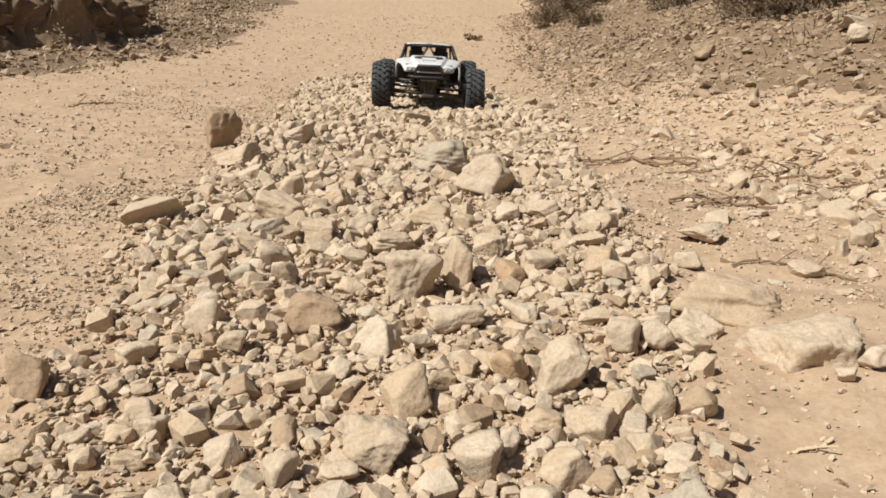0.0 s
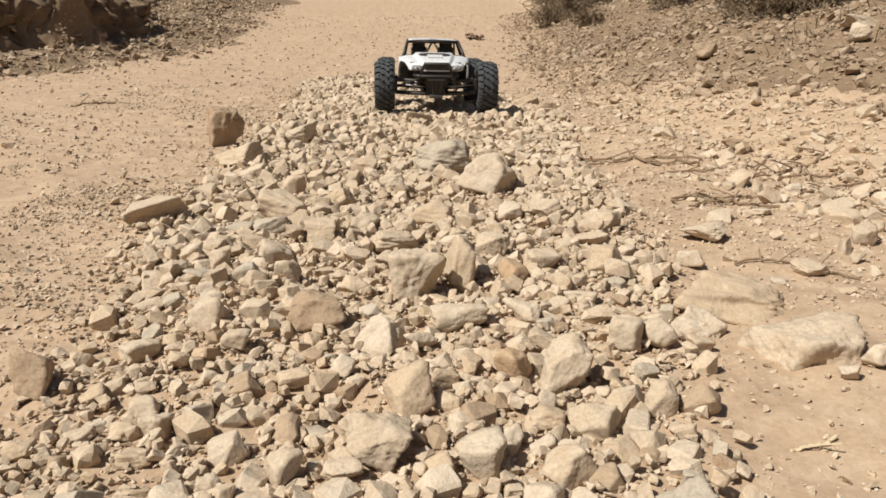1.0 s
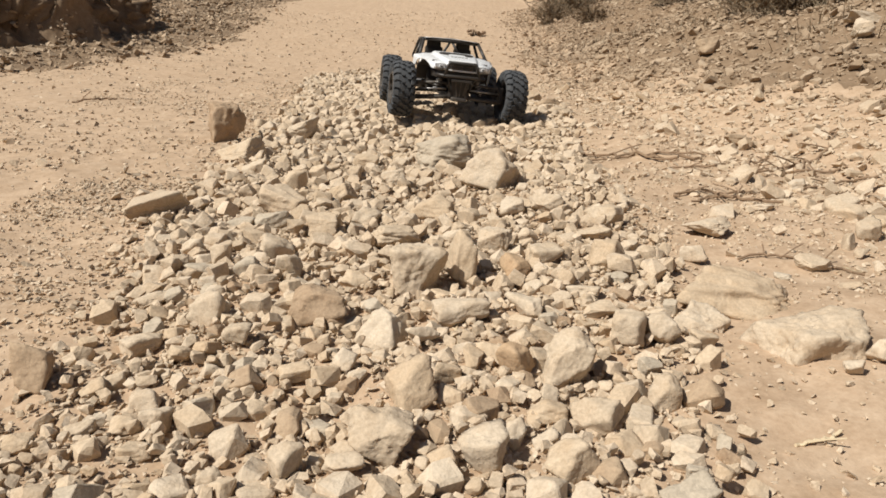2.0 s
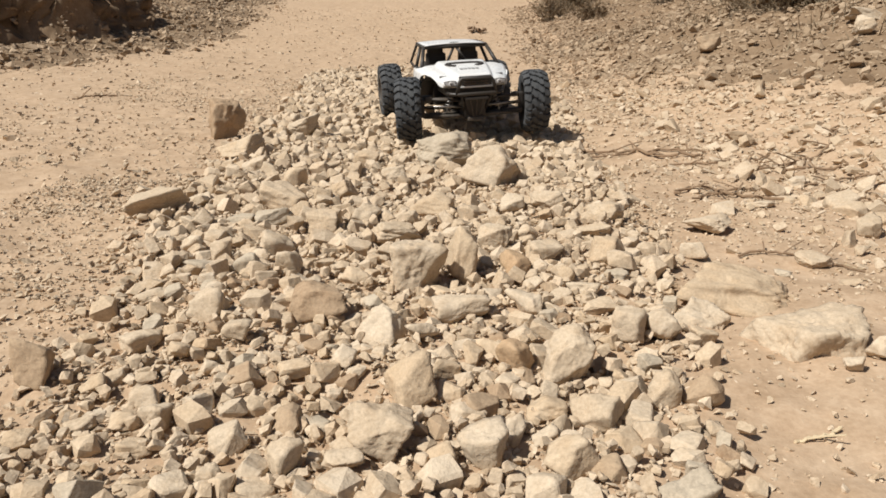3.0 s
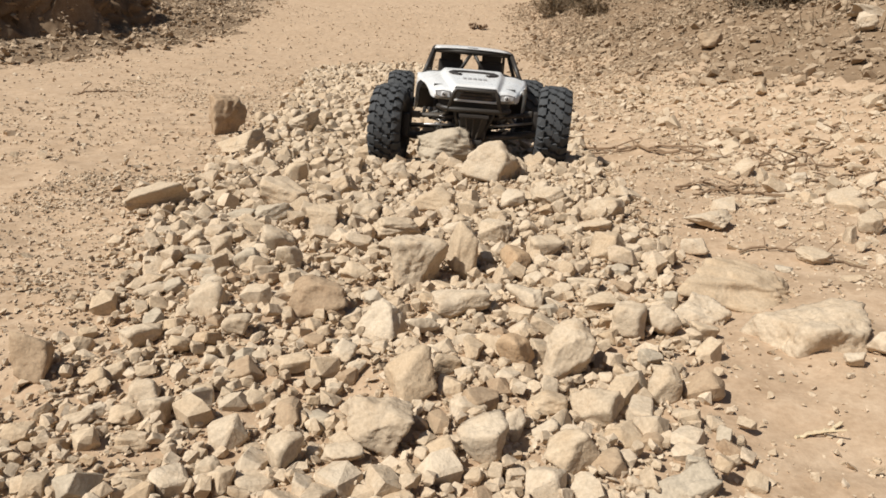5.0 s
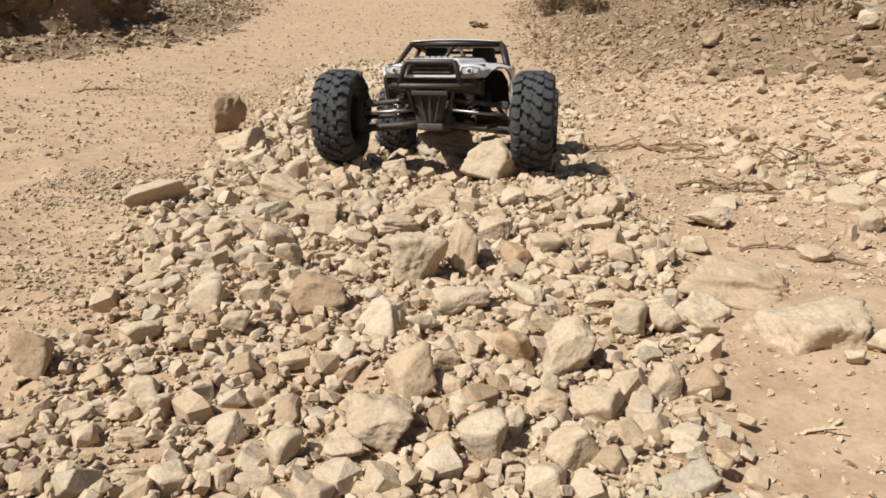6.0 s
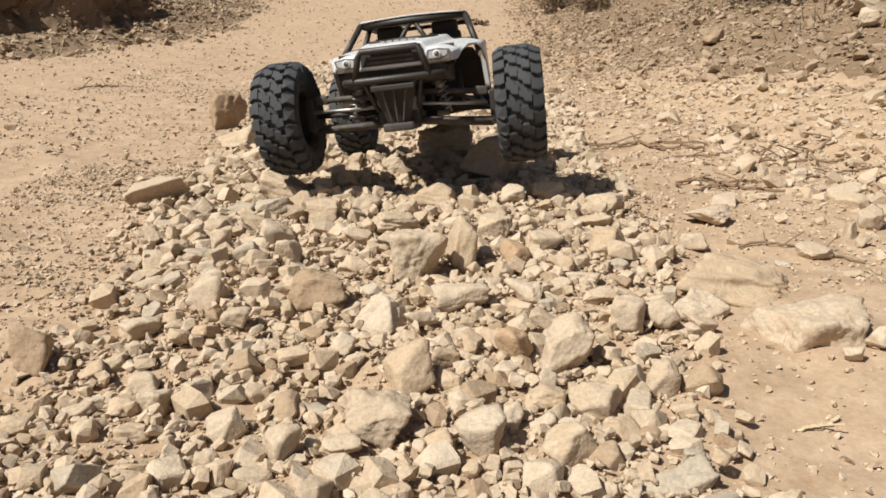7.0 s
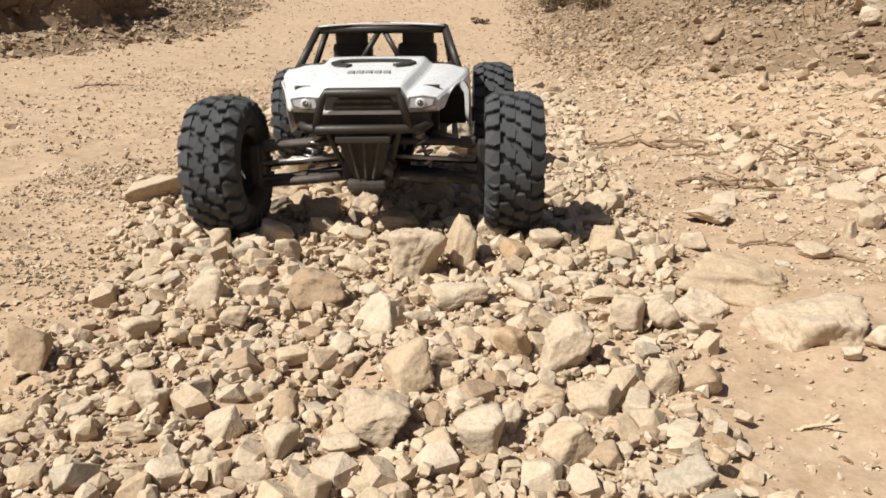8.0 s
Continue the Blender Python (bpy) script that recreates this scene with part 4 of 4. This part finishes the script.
def make_arms(truck):
    """Front suspension: an upper and a lower arm, a track rod and a shock on each side."""
    arms = []
    for s in (-1, 1):
        bm = bmesh.new()
        for y in (-0.195, -0.158):
            tube(bm, [(0, y + BASE, 0.0), (s * 0.040, y + BASE + 0.002, -0.002), (s * 0.092, -0.004, -0.004)], 0.0048, 8)
        box(bm, (s * 0.010, -0.020, -0.004), (s * 0.060, 0.022, 0.001), 0.002)
        box(bm, (s * 0.045, -0.009, -0.007), (s * 0.096, 0.007, 0.003), 0.002)
        lower = part("lower_arm", bm, ARM, truck, "dusty grey lower suspension arm", (s * 0.020, -BASE, 0.056), True)
        bm = bmesh.new()
        for y in (-0.016, 0.012):
            tube(bm, [(0, y, 0.0), (s * 0.074, 0.0, -0.001)], 0.0036, 8)
        box(bm, (s * 0.062, -0.006, -0.006), (s * 0.078, 0.006, 0.005), 0.002)
        upper = part("upper_arm", bm, ARM, truck, "dusty grey upper suspension arm", (s * 0.030, -BASE, 0.090), True)
        bm = bmesh.new()
        tube(bm, [(0, 0, 0), (s * 0.085, 0.004, -0.001)], 0.0023, 8)
        rod = part("track_rod", bm, STEEL, truck, "bare steel track rod", (s * 0.022, -BASE - 0.020, 0.076), True)
        bm = bmesh.new()
        tube(bm, [(0, 0, 0), (s * 0.088, 0, 0.0)], 0.0034, 8)
        shaft = part("drive_shaft", bm, BLACK, truck, "black drive shaft", (s * 0.022, -BASE + 0.004, 0.070), True)
        # shock with its coil spring
        bm = bmesh.new()
        top, foot = Vector((s * 0.044, -BASE - 0.006, 0.112)), Vector((s * 0.062, -BASE - 0.010, 0.062))
        tube(bm, [top, top.lerp(foot, 0.5)], 0.0062, 12)
        tube(bm, [top.lerp(foot, 0.5), foot], 0.0018, 8)
        shock = part("shock", bm, SPRING, truck, "dusty shock absorber with a coil spring", None, True)
        bm = bmesh.new()
        axis = (foot - top).normalized()
        u = axis.orthogonal().normalized()
        v = axis.cross(u)
        tube(bm, [top.lerp(foot, 0.1 + 0.8 * k / 60) + 0.0078 * (u * math.cos(k * 0.63) + v * math.sin(k * 0.63)) for k in range(61)], 0.0011, 5)
        part("coil_spring", bm, STEEL, shock, smooth=True)
        arms.append((s, lower, upper, rod, shaft))
    return arms


def make_truck():
    truck = tagged(new("toy_truck"), "white and black toy rock crawler with big knobbly tyres", "toy truck")
    make_body(truck)
    make_cage(truck)
    make_chassis(truck)
    arms = make_arms(truck)
    knuckles, wheels = [], []
    first = make_wheel(truck)
    for k, (s, front) in enumerate(((-1, True), (1, True), (-1, False), (1, False))):
        turn = 0 if s > 0 else 180
        m = pose(s * TRACK, -BASE if front else BASE, WHEEL, 0, 0, turn)
        if k == 0:
            first.matrix_basis, wheel = m, first
        else:
            wheel = copy_thing(first, m)
        wheels.append((s, front, wheel))
        if front:
            bm = bmesh.new()
            box(bm, (-s * 0.036, -0.010, -0.018), (-s * 0.024, 0.010, 0.022), 0.003)
            lathe(bm, [(-0.03, 0.0), (-0.03, 0.007), (0.01, 0.006), (0.01, 0.0)], 12)
            knuckles.append((s, part("knuckle", bm, BLACK, truck, "black steering knuckle", (s * TRACK, -BASE, WHEEL))))
    return truck, wheels, arms, knuckles


TRUCK, WHEELS, ARMS, KNUCKLES = make_truck()

# ---- dry roots, scrub and litter ----


def on_ground(x, y, up=0.0):
    return (x, y, float(height(x, y)) + up)


def twig(name, path, r, seed, mat, label, category="twig", shoots=4):
    """A thin crooked stem that lies on the ground, with short side shoots."""
    rng = np.random.default_rng(seed)
    pts, bent = [], 0.25 if mat is STRAW else 1.0
    for (x0, y0), (x1, y1) in zip(path, path[1:]):
        for k in range(8):
            f = k / 8
            pts.append(on_ground(x0 + (x1 - x0) * f + rng.normal() * r * 1.6 * bent, y0 + (y1 - y0) * f + rng.normal() * r * 2.2 * bent, r * (1.2 + 1.6 * rng.random())))
    bm = bmesh.new()
    tube(bm, pts, r, 6)
    for k in range(3, len(pts) - 2, shoots):
        p = Vector(pts[k])
        way = Vector((rng.normal(), rng.normal(), 0.15 + 0.3 * rng.random())).normalized() * min(r, 0.003) * rng.uniform(8, 22)
        tube(bm, [p, p + way * 0.5 + Vector((0, 0, r * 0.6)), p + way], r * 0.55, 5)
    me = bpy.data.meshes.new(name)
    bm.to_mesh(me)
    bm.free()
    me.materials.append(mat)
    tagged(new(name, me), label, category, "dry stems on the ground")


def litter():
    root = "thin dry root lying on the dusty soil"
    twig("dry_root", [(0.29, 1.50), (0.37, 1.43), (0.44, 1.33), (0.50, 1.29)], 0.0028, 1, WOOD, root)
    twig("dry_root", [(0.30, 1.40), (0.40, 1.41), (0.52, 1.33)], 0.0022, 2, WOOD, root)
    twig("dry_root", [(0.33, 0.98), (0.38, 1.01), (0.43, 0.97), (0.50, 0.91)], 0.0022, 3, WOOD, root)
    twig("dry_root", [(0.35, 0.95), (0.41, 1.00), (0.47, 1.02)], 0.0018, 4, WOOD, root)
    twig("dry_root", [(0.52, 0.94), (0.58, 0.92), (0.66, 0.95)], 0.0022, 5, WOOD, root)
    twig("dry_root", [(0.54, 1.18), (0.64, 1.22), (0.72, 1.30), (0.80, 1.42)], 0.0024, 6, WOOD, root)
    twig("dry_root", [(0.50, 1.16), (0.60, 1.18), (0.71, 1.17)], 0.0022, 7, WOOD, root)
    twig("dry_root", [(0.56, 1.05), (0.66, 1.10), (0.76, 1.08)], 0.0020, 8, WOOD, root)
    twig("dry_root", [(0.40, 1.25), (0.52, 1.24), (0.62, 1.30)], 0.0020, 13, WOOD, root)
    twig("dry_root", [(0.205, 0.86), (0.225, 0.80), (0.235, 0.75)], 0.0014, 14, WOOD, root)
    twig("dry_root", [(0.31, 0.69), (0.36, 0.68), (0.42, 0.64)], 0.0014, 15, WOOD, root)
    twig("dry_stick", [(0.22, 5.98), (0.30, 5.93), (0.36, 5.95)], 0.012, 9, WOOD, "short dark stick lying on the track", "stick", shoots=99)
    twig("dry_stick", [(-1.26, 2.42), (-1.20, 2.45), (-1.13, 2.47)], 0.003, 10, WOOD, "thin dry stick lying on the track", "stick", shoots=99)
    twig("straw", [(0.002, 0.455), (0.008, 0.475), (0.012, 0.50)], 0.0007, 11, STRAW, "dry pale straw between the stones", "straw", shoots=99)
    twig("straw", [(0.012, 0.46), (0.010, 0.48), (0.004, 0.50)], 0.0006, 12, STRAW, "dry pale straw between the stones", "straw", shoots=99)
    twig("straw", [(0.205, 0.352), (0.222, 0.355), (0.236, 0.360)], 0.0011, 16, STRAW, "dry pale straw on the dusty soil", "straw", shoots=99)
    twig("straw", [(0.40, 0.66), (0.43, 0.665)], 0.0007, 17, STRAW, "dry pale straw on the dusty soil", "straw", shoots=99)


def scrub(x, y, wide, high, seed, stems=150):
    """A dry bush: many thin forked stems, with sparse small leaves."""
    rng = np.random.default_rng(seed)
    bush = tagged(new("dry_bush"), "dry brown scrub bush growing on the bank", "bush", "scrub on the bank")
    bush.location = on_ground(x, y, -0.02)
    bm, leaves = bmesh.new(), []
    for _ in range(stems):
        a, lean = rng.uniform(0, 6.3), rng.uniform(0.1, 1.25)
        root = Vector((rng.normal() * wide * 0.12, rng.normal() * wide * 0.12, 0))
        tip = root + Vector((math.cos(a) * math.sin(lean) * wide * 0.5, math.sin(a) * math.sin(lean) * wide * 0.5, math.cos(lean) * high)) * rng.uniform(0.55, 1.1)
        mid = root.lerp(tip, 0.5) + Vector(rng.normal(size=3)) * high * 0.06
        tube(bm, [root, mid, tip], 0.0022 * high / 0.3, 4)
        for _ in range(4):
            p = root.lerp(tip, rng.uniform(0.4, 0.95))
            q = p + Vector((rng.normal(), rng.normal(), abs(rng.normal()))).normalized() * high * rng.uniform(0.12, 0.3)
            tube(bm, [p, q], 0.0013 * high / 0.3, 3)
            leaves += [p.lerp(q, rng.random()) + Vector(rng.normal(size=3)) * 0.008 for _ in range(4)]
    part("branchwork", bm, SCRUB, bush)
    verts, faces = [], []
    for c in leaves:
        u, v = Vector(rng.normal(size=3)).normalized() * 0.013, Vector(rng.normal(size=3)).normalized() * 0.006
        n = len(verts)
        verts += [c - u, c + v, c + u, c - v]
        faces.append((n, n + 1, n + 2, n + 3))
    me = mesh_of("foliage", np.array([p[:] for p in verts]), np.array(faces), LEAF)
    ob = new("foliage", me)
    ob.parent = bush


def dry_grass():
    """Low dead grass and stalks over the bank, too many to count."""
    rng = np.random.default_rng(77)
    verts, faces = [], []
    for _ in range(2600):
        x, y = rng.uniform(0.75, 3.2), rng.uniform(2.0, 9.5)
        if fractal(np.array(x), np.array(y), 1.3, 2, 91) + 0.35 * (x - 1.2) < 0.1 or x < 0.75 + 0.06 * max(0, y - 3):
            continue
        base = Vector(on_ground(x, y, -0.004))
        for _ in range(3):
            a, h = rng.uniform(0, 6.3), rng.uniform(0.02, 0.075)
            tip = base + Vector((math.cos(a) * h * 0.8, math.sin(a) * h * 0.8, h))
            side = Vector((-math.sin(a), math.cos(a), 0)) * 0.0022
            n = len(verts)
            verts += [base - side, base + side, tip]
            faces.append((n, n + 1, n + 2))
    ob = new("dry_grass", mesh_of("dry_grass", np.array([p[:] for p in verts]), np.array(faces), SCRUB))
    tagged(ob, "sparse dead grass on the stony bank", "grass", kind="stuff")


litter()
for spot in ((1.22, 7.0, 0.7, 0.36), (1.30, 8.6, 0.9, 0.45), (1.16, 5.75, 0.34, 0.16), (1.55, 3.62, 0.55, 0.26), (1.80, 3.75, 0.7, 0.34),
             (1.62, 2.98, 0.5, 0.22), (1.86, 3.0, 0.6, 0.3), (1.72, 5.3, 0.8, 0.3), (2.2, 6.4, 0.9, 0.4), (0.98, 6.6, 0.5, 0.24), (1.5, 6.9, 0.7, 0.3), (1.52, 3.25, 0.5, 0.2), (1.66, 2.9, 0.5, 0.2)):
    scrub(*spot, seed=int(spot[0] * 100 + spot[1] * 7), stems=int(60 + 120 * spot[3]))
dry_grass()


# ---- what moves ----


def eased(t, times, table):
    """A smooth curve through the rows of a table."""
    times, table = np.array(times), np.array(table, float)
    n = len(times)
    slope = np.array([(table[min(i + 1, n - 1)] - table[max(i - 1, 0)]) / (times[min(i + 1, n - 1)] - times[max(i - 1, 0)]) for i in range(n)])
    i = int(np.clip(np.searchsorted(times, t) - 1, 0, n - 2))
    h = times[i + 1] - times[i]
    u = (t - times[i]) / h
    return (table[i] * (1 + 2 * u) * (1 - u) ** 2 + slope[i] * h * u * (1 - u) ** 2 + table[i + 1] * u * u * (3 - 2 * u) + slope[i + 1] * h * u * u * (u - 1))


def motions():
    # seconds, place, tilt and heading of the truck, then how far each wheel is raised on its arm
    drive = [
        (0, -0.0423, 2.4085, -0.0074, 0.66, 2.82, 1.54, 0.0077, -0.0028, 0.0000, 0.0074),
        (0.5, -0.0408, 2.3179, -0.0163, -1.27, 2.72, 2.63, 0.0068, 0.0047, 0.0000, 0.0000),
        (1, -0.0275, 2.2183, 0.0057, 1.10, 1.01, 3.48, 0.0065, 0.0070, 0.0000, 0.0000),
        (1.5, -0.0095, 2.0987, 0.0113, 0.79, 2.50, 4.07, 0.0011, -0.0078, 0.0000, 0.0000),
        (1.7, -0.0079, 2.0828, 0.0031, -0.58, 8.10, 7.36, -0.0095, -0.0062, 0.0000, 0.0000),
        (2.8, 0.0334, 1.8467, -0.0189, 0.81, -1.51, 10.25, 0.0034, 0.0076, 0.0034, 0.0000),
        (3, 0.0362, 1.7753, -0.0198, 2.20, -2.90, 10.39, 0.0061, 0.0053, 0.0065, 0.0000),
        (3.5, 0.0428, 1.6904, -0.0229, 3.10, 0.41, 9.87, 0.0080, 0.0192, 0.0023, 0.0000),
        (4, 0.0463, 1.6102, -0.0267, 2.80, 3.02, 8.62, -0.0019, 0.0099, -0.0001, 0.0000),
        (4.5, 0.0502, 1.5139, -0.0327, 3.14, 2.14, 4.79, 0.0068, 0.0081, 0.0030, 0.0000),
        (4.7, 0.0470, 1.4877, -0.0396, 2.45, 5.19, 3.88, -0.0011, 0.0185, -0.0019, 0.0000),
        (5.8, 0.0257, 1.2782, -0.0168, -5.97, 1.30, -8.82, -0.0071, -0.0011, 0.0000, 0.0000),
        (6, 0.0172, 1.2101, -0.0175, -8.79, -0.35, -10.01, -0.0057, -0.0058, 0.0000, 0.0000),
        (6.2, 0.0065, 1.1827, -0.0088, -8.17, 0.50, -10.17, -0.0042, -0.0030, -0.0120, 0.0000),
        (6.5, -0.0083, 1.1166, 0.0027, -9.32, -1.39, -7.77, -0.0096, 0.0053, -0.0042, 0.0000),
        (6.8, -0.0164, 1.0774, 0.0115, -8.34, -7.16, -5.38, -0.0066, -0.0081, 0.0009, 0.0000),
        (7, -0.0253, 1.0454, 0.0157, -5.25, -6.81, -5.31, 0.0031, -0.0077, 0.0000, 0.0000),
        (7.2, -0.0441, 1.0227, 0.0198, -2.66, -0.13, -4.03, -0.0042, -0.0092, 0.0000, 0.0000),
        (7.3, -0.0505, 1.0051, 0.0198, -1.41, 3.64, -3.72, -0.0060, -0.0132, 0.0000, 0.0000),
        (7.5, -0.0660, 0.9703, 0.0184, 0.58, 8.61, -2.37, -0.0095, -0.0020, 0.0000, -0.0131),
        (7.8, -0.0703, 0.9113, 0.0093, -0.46, 4.44, -1.38, -0.0110, 0.0073, 0.0000, 0.0000),
        (8, -0.0729, 0.8823, 0.0011, 0.00, -0.69, -0.26, -0.0065, -0.0044, 0.0000, 0.0055),
    ]
    steer = [(0.0, 0), (1.0, 1), (1.5, 7), (1.7, 5), (2.2, 1), (2.8, -5), (3.0, -8), (3.5, -14), (4.0, -17), (4.5, -12), (5.2, -6), (5.8, -1), (6.2, 0), (6.5, 3), (7.0, 0), (8.0, -2)]
    times = [r[0] for r in drive]
    body, spins, gone, last = [], [], 0.0, None
    for k in range(81):
        t = k / 10
        q = eased(t, times, [r[1:] for r in drive])
        m = pose(*q[:6])
        if last is not None:
            gone += (Vector(q[:3]) - last).length
        last = Vector(q[:3])
        body.append((t, m))
        spins.append((t, gone / WHEEL, float(np.interp(t, *zip(*steer))), q[6:]))
    walk(TRUCK, body)
    for k, (s, front, wheel) in enumerate(WHEELS):
        rows = []
        for t, spin, turn, lift in spins:
            m = Matrix.Translation((s * TRACK, -BASE if front else BASE, WHEEL + lift[k]))
            m = m @ Matrix.Rotation(radians(turn) if front else 0, 4, "Z") @ Matrix.Rotation(spin, 4, "X")
            rows.append((t, m @ Matrix.Rotation(0 if s > 0 else math.pi, 4, "Z")))
        walk(wheel, rows)
    for k, (s, knuckle) in enumerate(KNUCKLES):
        walk(knuckle, [(t, pose(s * TRACK, -BASE, WHEEL + lift[k], 0, 0, turn)) for t, spin, turn, lift in spins])
    for k, (s, *bars) in enumerate(ARMS):
        for bar, reach in zip(bars, (0.095, 0.085, 0.088, 0.092)):
            home = bar.location.copy()
            walk(bar, [(t, Matrix.Translation(home) @ Matrix.Rotation(-s * math.atan2(lift[k], reach), 4, "Y")) for t, spin, turn, lift in spins])


motions()
